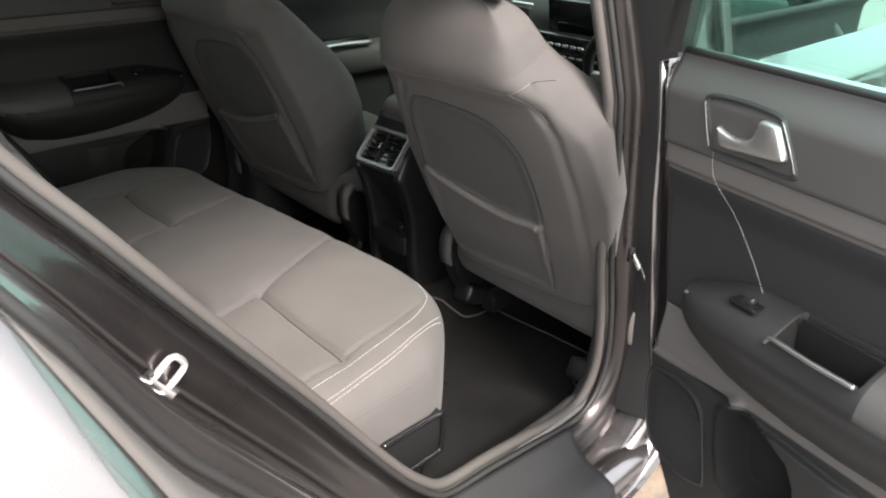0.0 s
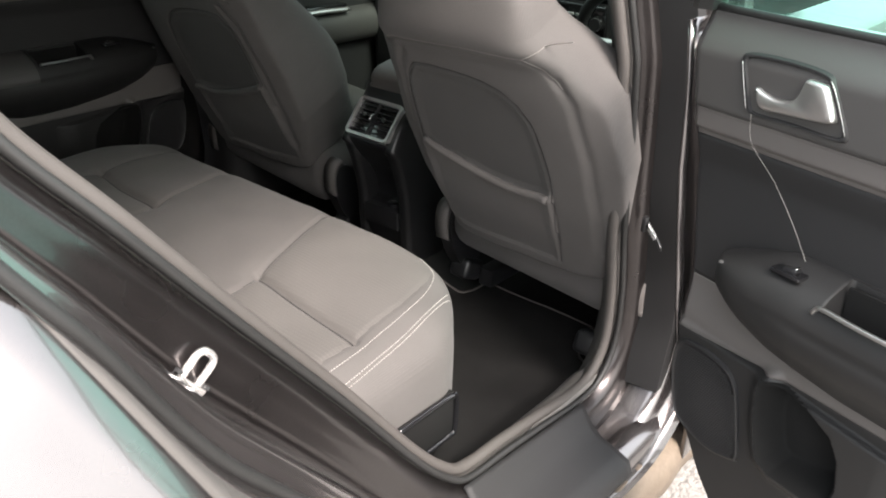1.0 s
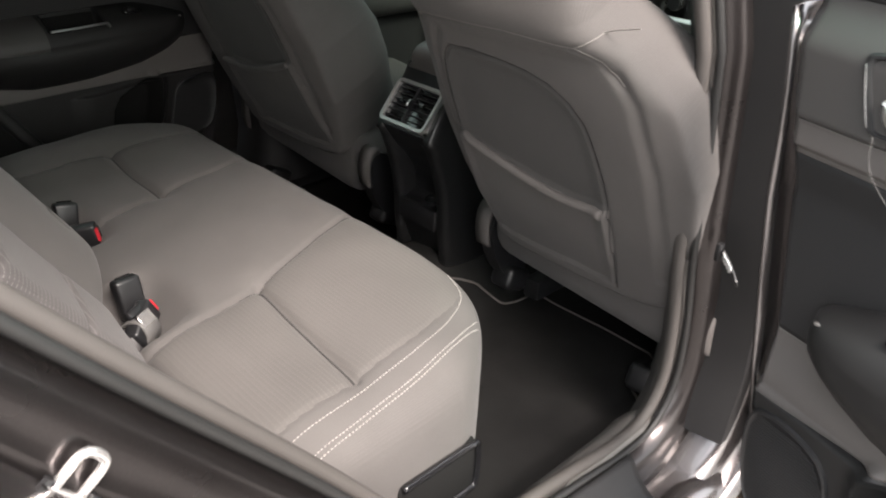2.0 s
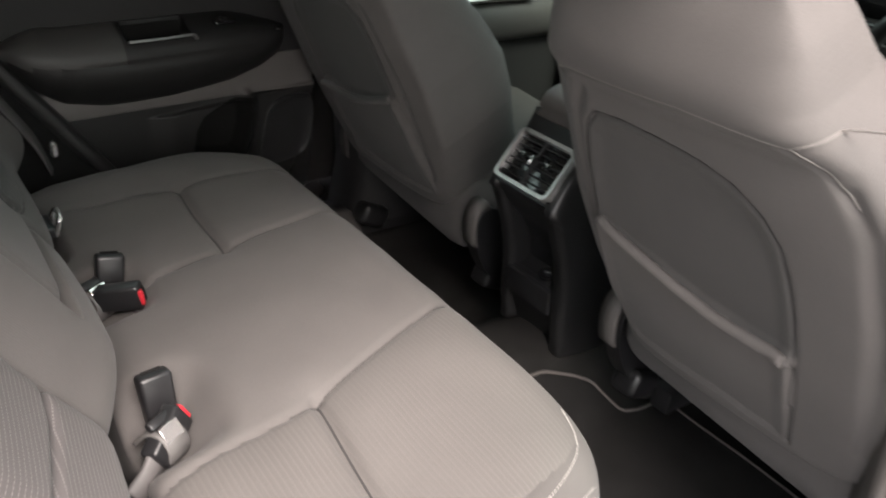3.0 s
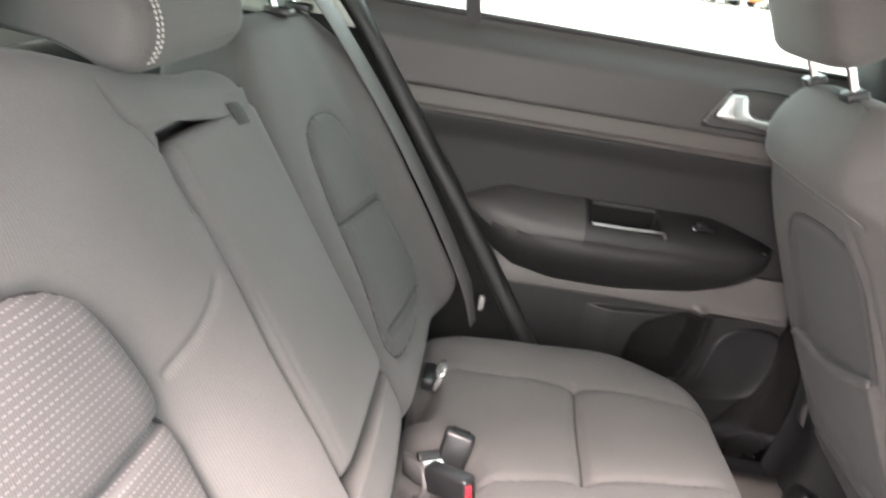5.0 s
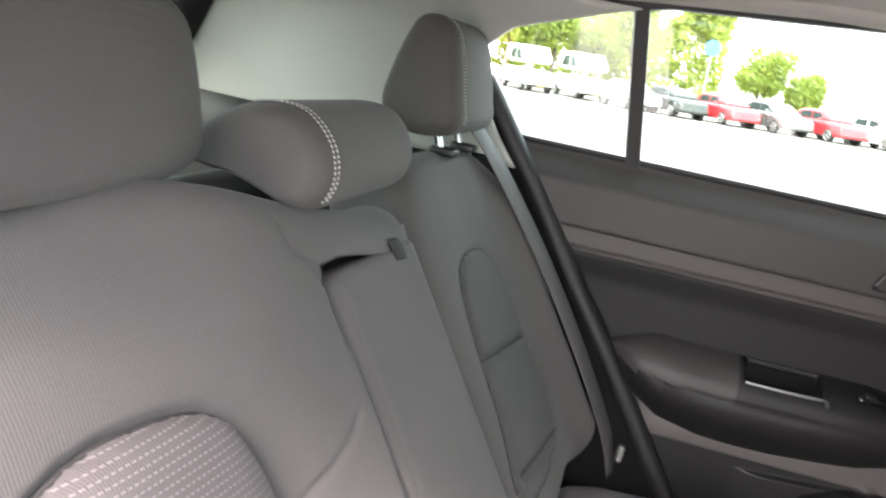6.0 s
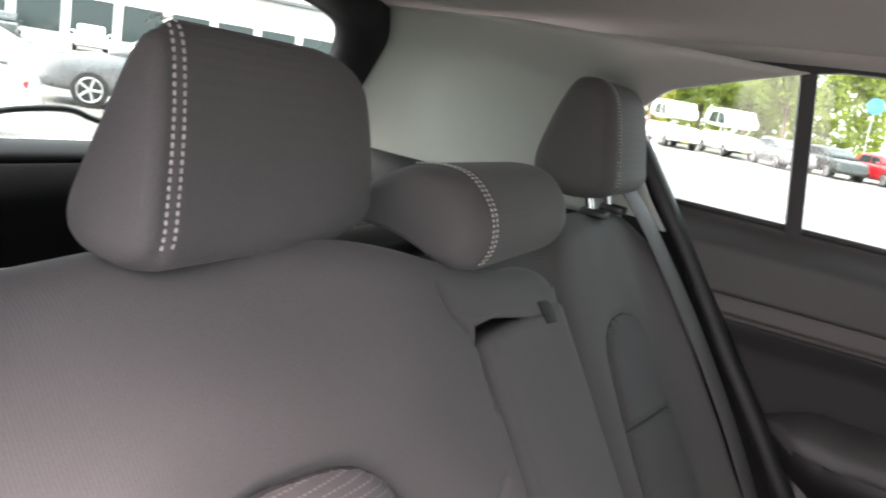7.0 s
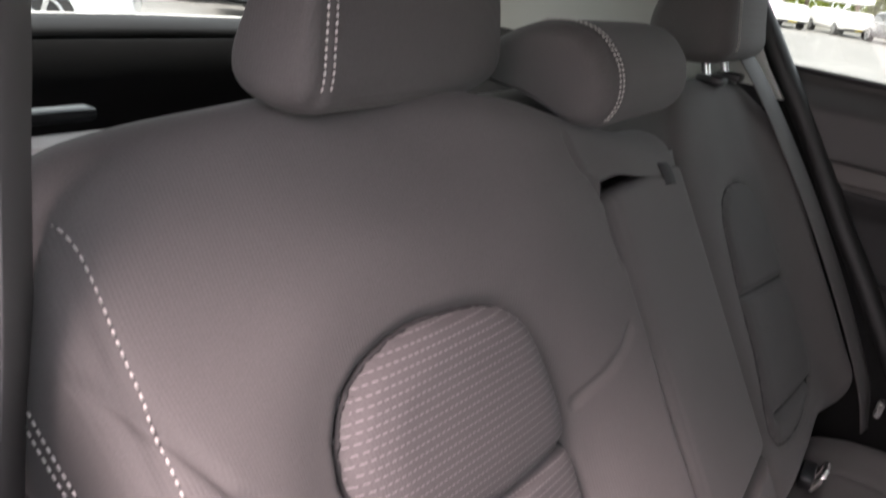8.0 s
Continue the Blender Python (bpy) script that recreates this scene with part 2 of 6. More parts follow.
def dist_line(S, H, pts):
    """Distance in a plane from points to a broken line."""
    D = np.full(S.shape, 9.0)
    for (ax, ay), (bx, by) in zip(pts[:-1], pts[1:]):
        dx, dy = bx - ax, by - ay
        t = np.clip(((S - ax) * dx + (H - ay) * dy) / (dx * dx + dy * dy + 1e-12), 0, 1)
        D = np.minimum(D, np.hypot(S - ax - t * dx, H - ay - t * dy))
    return D


def inside(S, H, poly):
    c = np.zeros(S.shape, bool)
    m = len(poly)
    for i in range(m):
        (ax, ay), (bx, by) = poly[i], poly[(i + 1) % m]
        if ay == by:
            continue
        hit = ((ay > H) != (by > H)) & (S < (bx - ax) * (H - ay) / (by - ay) + ax)
        c ^= hit
    return c


def groove(D, w, depth):
    return -depth * np.exp(-(D / w) ** 2)


def cushion_body(h0, h1, cen, half, front, back, rt, rb, n, m, expo, disp):
    """A padded body in its own axes: x across, z up along it, its face towards -y. Returns rings (levels, points, 3)."""
    core = np.linspace(h0 + rb, h1 - rt, n)
    a = np.linspace(0, np.pi / 2, 12)
    H = np.r_[h0 + rb * (1 - np.cos(a[:-1])), core, h1 - rt + rt * np.sin(a[1:])]
    inset = np.r_[rb * (1 - np.sin(a[:-1])), np.zeros(n), rt * (1 - np.cos(a[1:]))]
    inset[0], inset[-1] = rb * 0.97, rt * 0.97
    th = np.linspace(0, 2 * np.pi, 721)
    rings = []
    for h, q in zip(H, inset):
        A = max(half(h) - q, 0.006)
        f, b = max(front(h) - q, 0.003), max(back(h) - q, 0.003)
        c, s = np.cos(th), np.sin(th)
        x = A * np.sign(c) * np.abs(c) ** (2 / expo)
        y = np.where(s < 0, f, b) * np.sign(s) * np.abs(s) ** (2 / expo)
        r = even(np.stack([x, y], 1), m, True)
        S = r[:, 0] + cen(h)
        w = np.clip(-r[:, 1] / max(f, 1e-4), 0, 1) ** 2
        Y = r[:, 1] - disp(S, np.full(S.shape, h)) * w
        rings.append(np.stack([S, Y, np.full(S.shape, h)], 1))
    return np.array(rings)


def split_faces(V, F, pick):
    """Splits quads by a test on their middles; returns two (V, F) pairs with their own vertices."""
    C = np.array([V[list(f)].mean(0) for f in F])
    k = pick(C)
    res = []
    for want in (False, True):
        fs = [f for f, q in zip(F, k) if bool(q) == want]
        used = sorted({i for f in fs for i in f})
        mp = {i: j for j, i in enumerate(used)}
        res.append((V[used], [tuple(mp[i] for i in f) for f in fs]))
    return res


def on_face(V, pts, face=-1):
    """Lays points (x, z) on the face of a body that looks towards -y."""
    W = V[V[:, 1] < 0.02] if face < 0 else V
    out = []
    for x, z in pts:
        d = np.hypot(W[:, 0] - x, W[:, 2] - z)
        k = np.argsort(d)[:8]
        q = 1 / (d[k] + 0.0015) ** 2
        out.append((x, float((W[k, 1] * q).sum() / q.sum()), z))
    return np.array(out)


def stitch_line(name, path, parent, step=0.0062, length=0.0042, w=0.0011, up=(0, -1, 0), lift=0.0008, mat="thread"):
    """A row of sewn stitches along a path of points."""
    P = np.asarray(path, float)
    k = np.ones(5) / 5
    if len(P) > 8:
        Q = P.copy()
        for c in range(3):
            Q[2:-2, c] = np.convolve(P[:, c], k, mode='valid')
        P = Q
    s = np.r_[0, np.cumsum(np.linalg.norm(np.diff(P, axis=0), axis=1))]
    V, F = [], []
    upv = Vector(up)
    for q in np.arange(0, s[-1] - length, step):
        a = Vector([np.interp(q, s, P[:, c]) for c in range(3)])
        b = Vector([np.interp(q + length, s, P[:, c]) for c in range(3)])
        t = (b - a).normalized()
        side = t.cross(upv).normalized() * w
        u = upv * w
        o = len(V)
        base = upv * lift
        for p, g in ((a, 0.6), (a.lerp(b, 0.5), 1.15), (b, 0.6)):
            V += [p + base + side * g - u, p + base + u * g, p + base - side * g - u]
        for i in (0, 3):
            F += [(o + i, o + i + 1, o + i + 4, o + i + 3), (o + i + 1, o + i + 2, o + i + 5, o + i + 4), (o + i + 2, o + i, o + i + 3, o + i + 5)]
        F += [(o, o + 2, o + 1), (o + 6, o + 7, o + 8)]
    return solid(name, V, F, mat, parent, "pale sewn stitches", kind="stuff")


def tube(path, r, k=8, closed=False):
    """Rings of a round cord along a path."""
    P = np.asarray(path, float)
    n = len(P)
    T = np.roll(P, -1, 0) - np.roll(P, 1, 0) if closed else np.gradient(P, axis=0)
    rings = []
    ref = np.array([0.12, 0.31, 0.94])
    for p, t in zip(P, T):
        t = t / (np.linalg.norm(t) + 1e-9)
        a = np.cross(t, ref)
        a /= np.linalg.norm(a) + 1e-9
        b = np.cross(t, a)
        th = np.linspace(0, 2 * np.pi, k, endpoint=False)
        rings.append(p + r * (np.outer(np.cos(th), a) + np.outer(np.sin(th), b)))
    R = np.array(rings)
    if closed:
        R = np.concatenate([R, R[:1]])
        return join_rings(R, caps=False)
    return join_rings(R)


def strap(path, width, thick, side):
    """A flat band along a path; side: the direction of its width at each point, or one for all."""
    P = np.asarray(path, float)
    S = np.asarray(side, float)
    if S.ndim == 1:
        S = np.repeat(S[None], len(P), 0)
    S = S / np.linalg.norm(S, axis=1)[:, None]
    T = np.gradient(P, axis=0)
    N = np.cross(T, S)
    N /= np.linalg.norm(N, axis=1)[:, None]
    w, h = width / 2, thick / 2
    R = np.stack([P + S * w + N * h * 0.4, P + S * w * 0.94 + N * h, P - S * w * 0.94 + N * h, P - S * w + N * h * 0.4,
                  P - S * w - N * h * 0.4, P - S * w * 0.94 - N * h, P + S * w * 0.94 - N * h, P + S * w - N * h * 0.4], 1)
    return join_rings(R)


def bolster(profile, y0, y1, r, n=20, k=72, disp=None, flat=1.6, end=None):
    """A padded body with a closed profile in (x, z), running across the car from y0 to y1, its ends rounded by r."""
    Q = spline(profile, k, True)
    T = np.roll(Q, -1, 0) - np.roll(Q, 1, 0)
    N = np.stack([T[:, 1], -T[:, 0]], 1)
    N /= np.linalg.norm(N, axis=1)[:, None]
    if ((Q - Q.mean(0)) * N).sum() < 0:
        N = -N
    C = Q.mean(0)
    depth = max(flat * r, 0.75 * np.linalg.norm(Q - C, axis=1).min())
    a = np.linspace(0, np.pi / 2, 12)
    e = r if end is None else end
    Y = np.r_[y0 + r * (1 - np.cos(a[:-1])), np.linspace(y0 + r, y1 - e, n), y1 - e + e * np.sin(a[1:])]
    I = np.r_[r * (1 - np.sin(a[:-1])), np.zeros(n), (depth * 0.34 if end else r) * (1 - np.cos(a[1:]))]
    rings = []
    for y, q in zip(Y, I):
        p = C + (Q - C) * (1 - q / depth)
        if disp is not None:
            p = p + N * disp(np.full(len(Q), y), Q)[:, None]
        rings.append(np.stack([p[:, 0], np.full(k, y), p[:, 1]], 1))
    return np.array(rings)


def smooth(x, a, b):
    t = np.clip((np.asarray(x, float) - a) / (b - a), 0, 1)
    return t * t * (3 - 2 * t)


# ---- ground: a car park that climbs gently towards the car's nose ----
SLOPE_X, SLOPE_Y = 0.047, 0.014
LEVEL = Vector((0, 0, 1)).rotation_difference(Vector((-SLOPE_X, -SLOPE_Y, 1)).normalized()).to_matrix().to_4x4()


def on_ground(x, y, turn=0.0):
    """A pose that stands upright on the sloping ground."""
    return LEVEL @ pose(x, y, 0, 0, 0, turn)


def ground_sheet():
    e = np.r_[-600, -120, -40, -15, np.linspace(-6, 6, 13), 15, 40, 120, 600]
    X, Y = np.meshgrid(e, e, indexing='ij')
    P = np.stack([X, Y, X * SLOPE_X + Y * SLOPE_Y], 2)
    V, F = sheet(P, (0, 0, -0.3))
    return solid("ground", V, F, "asphalt", None, "dark worn asphalt of a car park", kind="structure", sharp=60)


ground_sheet()

# ---- car shell ----
# Outline of the rear door opening (x, z), from the sill's rear corner forward, up the middle pillar, along the roof and down the rear edge.
APERTURE = [(0.085, 0.555), (0.2, 0.545), (0.314, 0.532), (0.44, 0.516), (0.52, 0.53), (0.562, 0.60), (0.555, 0.72), (0.519, 0.877), (0.49, 1.103), (0.455, 1.298), (0.42, 1.45),
            (0.375, 1.55), (0.27, 1.592), (0.0, 1.585), (-0.25, 1.56), (-0.43, 1.52), (-0.545, 1.45), (-0.575, 1.38), (-0.538, 1.299), (-0.461, 1.201), (-0.356, 1.067),
            (-0.202, 0.875), (-0.06, 0.69), (0.02, 0.60)]


def outline(n=220):
    return spline(APERTURE, n, True)


def outset(Q, d):
    T = np.roll(Q, -1, 0) - np.roll(Q, 1, 0)
    N = np.stack([T[:, 1], -T[:, 0]], 1)
    N /= np.linalg.norm(N, axis=1)[:, None]
    if ((Q - Q.mean(0)) * N).sum() < 0:
        N = -N
    return Q + N * np.asarray(d)[..., None] if np.ndim(d) else Q + N * d


def jamb(Q, d):
    """The rear jamb narrows towards its upper end."""
    f = 1 - 0.45 * smooth(Q[:, 1], 1.05, 1.32) * (Q[:, 0] < -0.1)
    return np.where(d > 0.03, 0.03 + (d - 0.03) * f, d)


def ring_sweep(Q, rows, sgn):
    """Sweeps rows of (outset, y) round an outline; y is counted outwards from the middle of the car."""
    R = []
    for d, y in rows:
        q = outset(Q, jamb(Q, d))
        # the body side leans in towards the roof
        lean = -0.16 * np.clip(q[:, 1] - 1.2, 0, None) - 0.02 * np.clip(0.9 - q[:, 1], 0, None)
        R.append(np.stack([q[:, 0], sgn * (y + lean), q[:, 1]], 1))
    R = np.array(R)
    return R


def aperture(sgn, body):
    Q = outline()
    # inner trim lip, rubber seal, painted jamb
    R = ring_sweep(Q, [(0.045, 0.645), (0.02, 0.662), (0.004, 0.672), (-0.004, 0.682), (0.0, 0.694), (0.01, 0.70)], sgn)
    solid("opening_trim", *join_rings(np.swapaxes(np.concatenate([R, R[:1] + np.array([0, 0.0001 * sgn, 0])]), 0, 1)[list(range(len(Q))) + [0]], closed=False, caps=False), "seal_grey", body,
          "grey-brown grained plastic trim round the door opening")
    q = outset(Q, 0.004)
    lean = -0.16 * np.clip(q[:, 1] - 1.2, 0, None) - 0.02 * np.clip(0.9 - q[:, 1], 0, None)
    solid("door_seal", *tube(np.stack([q[:, 0], sgn * (0.711 + lean), q[:, 1]], 1), 0.0065, 10, True), "rubber", body, "black rubber door seal")
    # inner jamb takes the shade-darkened paint, outer flange the plain body paint
    for name, mat, lab, rows in (("door_jamb", "jamb_paint_shaded", "painted door jamb, body paint darkened for its shade", [(0.012, 0.70), (0.018, 0.715), (0.026, 0.728), (0.036, 0.733), (0.05, 0.735), (0.068, 0.739), (0.079, 0.746)]),
                                 ("jamb_flange", "paint", "glossy dark metallic outer flange of the jamb", [(0.079, 0.7465), (0.083, 0.765), (0.085, 0.79), (0.088, 0.803), (0.094, 0.811), (0.102, 0.814), (0.116, 0.817), (0.124, 0.824), (0.129, 0.84), (0.132, 0.862)])):
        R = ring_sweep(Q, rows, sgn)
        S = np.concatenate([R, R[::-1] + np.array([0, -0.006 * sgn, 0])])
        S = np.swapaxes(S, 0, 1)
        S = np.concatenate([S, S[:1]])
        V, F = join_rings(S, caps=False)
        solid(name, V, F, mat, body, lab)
    # soft grey-brown lip that stands round the opening
    q = outset(Q, -0.006)
    lean = -0.16 * np.clip(q[:, 1] - 1.2, 0, None) - 0.02 * np.clip(0.9 - q[:, 1], 0, None)
    solid("trim_lip", *tube(np.stack([q[:, 0], sgn * (0.692 + lean), q[:, 1]], 1), 0.0105, 12, True), "lip_rubber", body, "grey-brown soft lip of the door opening")
    return Q


car_body = thing("car_body", "dark metallic car body with an open rear door", "car body")
Q = aperture(-1, car_body)


def near_index(x, z):
    return int(np.argmin(np.hypot(Q[:, 0] - x, Q[:, 1] - z)))


# second seal, along the outer edge of the rear jamb
i0, i1 = near_index(-0.575, 1.38), near_index(-0.01, 0.64)
q = outset(Q, jamb(Q, 0.12))[i0:i1]
solid("outer_seal", *tube(np.stack([q[:, 0], -(0.826 - 0.16 * np.clip(q[:, 1] - 1.2, 0, None)), q[:, 1]], 1), 0.008, 8), "rubber", car_body, "black rubber edge strip")


def quarter_panel():
    """The painted body side behind the door, with its shoulder and the wheel arch lip."""
    q = outset(Q, jamb(Q, 0.132))
    j0, j1 = near_index(-0.57, 1.41), near_index(0.05, 0.575)
    E = q[j0:j1][::2]
    rows = [np.stack([E[:, 0], -(0.862 - 0.16 * np.clip(E[:, 1] - 1.2, 0, None)), E[:, 1]], 1)]
    for k, dx in enumerate(np.r_[0, 0.004, 0.012, 0.03, 0.06, 0.12, 0.2, 0.3, 0.42, 0.56]):
        z = E[:, 1]
        # a broad haunch that leans up towards the sky
        y = 0.86 + 0.58 * np.clip(1.24 - z, -0.2, 0.40) - 0.35 * np.clip(0.80 - z, 0, 0.3)
        x = np.interp(z, [0.57, 0.85, 1.077, 1.147, 1.216, 1.29, 1.42], [-0.34, -0.44, -0.534, -0.564, -0.593, -0.619, -0.67])
        rows.append(np.stack([np.minimum(x, E[:, 0]) - dx, -(y - 0.008 * smooth(0.012 - dx, 0, 0.012)), z], 1))
    V, F = sheet(np.array(rows[:2]), (0, 0.006, 0))
    solid("panel_return", V, F, "seal_grey", car_body, "dark painted return between jamb and body side")
    V, F = sheet(np.array(rows[1:]), (0, 0.006, 0))
    solid("quarter_panel", V, F, "paint", car_body, "dark glossy painted rear quarter panel mirroring the bright sky")


quarter_panel()


def striker():
    s = thing("door_striker", "bright steel door striker loop bolted to the painted jamb", "door striker", Matrix(((0.62, 0, 0.78, -0.433), (0, 1, 0, -0.745), (-0.78, 0, 0.62, 1.041), (0, 0, 0, 1))))
    part("base_plate", box((0, 0.0, -0.002), (0.044, 0.012, 0.004), 0.0015), "steel", s)
    loop = spline([(-0.012, 0, 0), (-0.012, 0, 0.022), (-0.007, 0, 0.030), (0.007, 0, 0.030), (0.012, 0, 0.022), (0.012, 0, 0)], 24)
    solid("loop", *tube(loop, 0.0042, 10), "steel", s)
    for dz in (-0.021, 0.021):
        part("bolt", rod(0.005, 0.004, 8, Matrix.Translation((dz, -0.002, 0.002))), "black_plastic", s)
    return s


striker()


def sill():
    # inner scuff plate, black plastic step and the dirty outer edge
    x = np.linspace(0.12, 0.535, 24)
    prof = [(-0.60, 0.44), (-0.64, 0.50), (-0.662, 0.522), (-0.69, 0.528), (-0.70, 0.52)]
    P = np.array([[(a, y, z + 0.012 * smooth(a, 0.46, 0.6) + 0.02 * smooth(a, 0.16, 0.06)) for a in x] for y, z in prof])
    V, F = sheet(P, (0, 0.004, -0.006))
    solid("scuff_plate", V, F, "worn_plastic", car_body, "worn grey plastic sill plate")
    P = np.array([[(a, y, z - 0.10 * (a - 0.33)) for a in np.linspace(0.06, 0.44, 24)] for y, z in [(-0.713, 0.526), (-0.722, 0.518), (-0.742, 0.488), (-0.765, 0.470), (-0.805, 0.458), (-0.832, 0.446), (-0.842, 0.42)]])
    V, F = sheet(P, (0, 0.004, -0.012))
    solid("step_cover", V, F, "soft_plastic", car_body, "matt black plastic step cover on the sill")
    x = np.linspace(-0.3, 1.7, 60)
    P = np.array([[(a, y, z) for a in x] for y, z in [(-0.79, 0.448), (-0.812, 0.44), (-0.83, 0.418), (-0.838, 0.385)]])
    V, F = sheet(P, (0, 0.02, -0.01))
    solid("outer_sill", V, F, "paint", car_body, "painted outer sill")
    P = np.array([[(a, y + 0.004 * math.sin(a * 31), z) for a in x] for y, z in [(-0.832, 0.388), (-0.86, 0.378), (-0.874, 0.35), (-0.87, 0.30), (-0.82, 0.26)]])
    V, F = sheet(P, (0, 0.02, 0.01))
    solid("sill_cladding", V, F, "sill_dirt", car_body, "mud-stained brown plastic cladding under the sill")


sill()


def b_pillar(sgn):
    """Middle pillar: the grey inner trim between front and rear openings."""
    rows = []
    for z in np.linspace(0.5, 1.56, 24):
        xr = np.interp(z, [0.5, 0.63, 0.76, 0.90, 1.12, 1.32, 1.46, 1.56], [0.575, 0.60, 0.59, 0.555, 0.525, 0.49, 0.458, 0.42])
        w = np.interp(z, [0.5, 0.8, 1.1, 1.56], [0.30, 0.18, 0.11, 0.10])
        lean = -0.16 * max(z - 1.2, 0)
        pr = [(xr + 0.004, 0.672), (xr + 0.012, 0.645), (xr + 0.03, 0.628), (xr + w - 0.03, 0.625), (xr + w - 0.01, 0.645), (xr + w, 0.70), (xr + w, 0.80), (xr + 0.02, 0.80)]
        rows.append([(a, sgn * (y + lean), z) for a, y in pr])
    solid("pillar_trim", *join_rings(np.array(rows)), "soft_plastic", car_body, "dark grey grained middle pillar trim", sharp=50)


b_pillar(-1)
b_pillar(1)


def roof_z(x, y):
    side = np.interp(x, [-1.25, -0.95, -0.5, -0.22, 0.05, 0.4, 0.8, 1.1], [1.50, 1.53, 1.565, 1.59, 1.61, 1.61, 1.59, 1.55])
    return side + 0.055 * (1 - (np.abs(y) / 0.62) ** 2.2)


def roof():
    X, Y = np.meshgrid(np.linspace(-1.0, 1.0, 50), np.linspace(-0.63, 0.63, 40), indexing='ij')
    Z = roof_z(X, Y)
    V, F = sheet(np.stack([X, Y, Z], 2), (0, 0, 0.012))
    solid("ceiling", V, F, "headliner", None, "grey woven roof lining", kind="structure")
    X, Y = np.meshgrid(np.linspace(-1.05, 1.0, 40), np.linspace(-0.66, 0.66, 40), indexing='ij')
    V, F = sheet(np.stack([X, Y * 1.02, roof_z(X, Y) + 0.045], 2), (0, 0, 0.006))
    solid("roof_panel", V, F, "paint", car_body, "dark painted roof skin")
    for s in (-1, 1):
        x = np.linspace(-0.98, 1.0, 50)
        base = roof_z(x, np.full(50, 0.6))
        prof = [(0.585, 0.004), (0.60, -0.012), (0.625, -0.016), (0.645, -0.012), (0.70, 0.0), (0.72, 0.05), (0.62, 0.05), (0.59, 0.03)]
        R = np.stack([np.stack([x, np.full(50, s * (a + 0.0)), base + b], 1) for a, b in prof], 1)
        solid("roof_rail", *join_rings(R), "headliner", car_body, "grey lining of the roof rail")


roof()


def rear_pillar(sgn):
    """Pale rear side trim from the door opening to the tailgate, with a dark lower cargo side."""
    P = []
    for v in np.linspace(0, 1, 26):
        row = []
        for u in np.linspace(0, 1, 40):
            zt = 1.56
            z = 1.272 + (zt - 1.272) * v
            x0 = np.interp(z, [1.27, 1.319, 1.39, 1.45, 1.50, 1.56], [-0.37, -0.41, -0.455, -0.47, -0.42, -0.22] if sgn > 0 else [-0.52, -0.56, -0.595, -0.56, -0.44, -0.22])
            x1 = np.interp(z, [1.27, 1.45, 1.56], [-1.06, -0.97, -0.93])
            x = x0 + (x1 - x0) * u
            top = roof_z(x, 0.6)
            z = min(z, top + 0.004)
            y = 0.655 - 0.16 * max(z - 1.2, 0) - 0.035 * smooth(u, 0.0, 0.25) + 0.05 * smooth(u, 0.35, 0.9) * (1 - v) - 0.03 * smooth(u, 0.72, 1.0)
            y -= 0.05 * smooth(v, 0.7, 1.0)
            row.append((x, sgn * y, z))
        P.append(row)
    V, F = sheet(np.array(P), (0, sgn * 0.02, 0))
    solid("rear_pillar_trim", V, F, "pillar_trim", car_body, "pale grey plastic rear pillar trim")
    P = []
    for z in np.linspace(0.55, 1.285, 12):
        P.append([(x, sgn * (0.60 + 0.03 * smooth(x, -0.6, -0.45)), z + 0.0 * x) for x in np.linspace(-1.2, -0.40 if sgn > 0 else -0.60, 20)])
    V, F = sheet(np.array(P), (0, sgn * 0.03, 0))
    solid("cargo_side_trim", V, F, "soft_plastic", car_body, "dark plastic cargo side trim")


rear_pillar(1)
rear_pillar(-1)


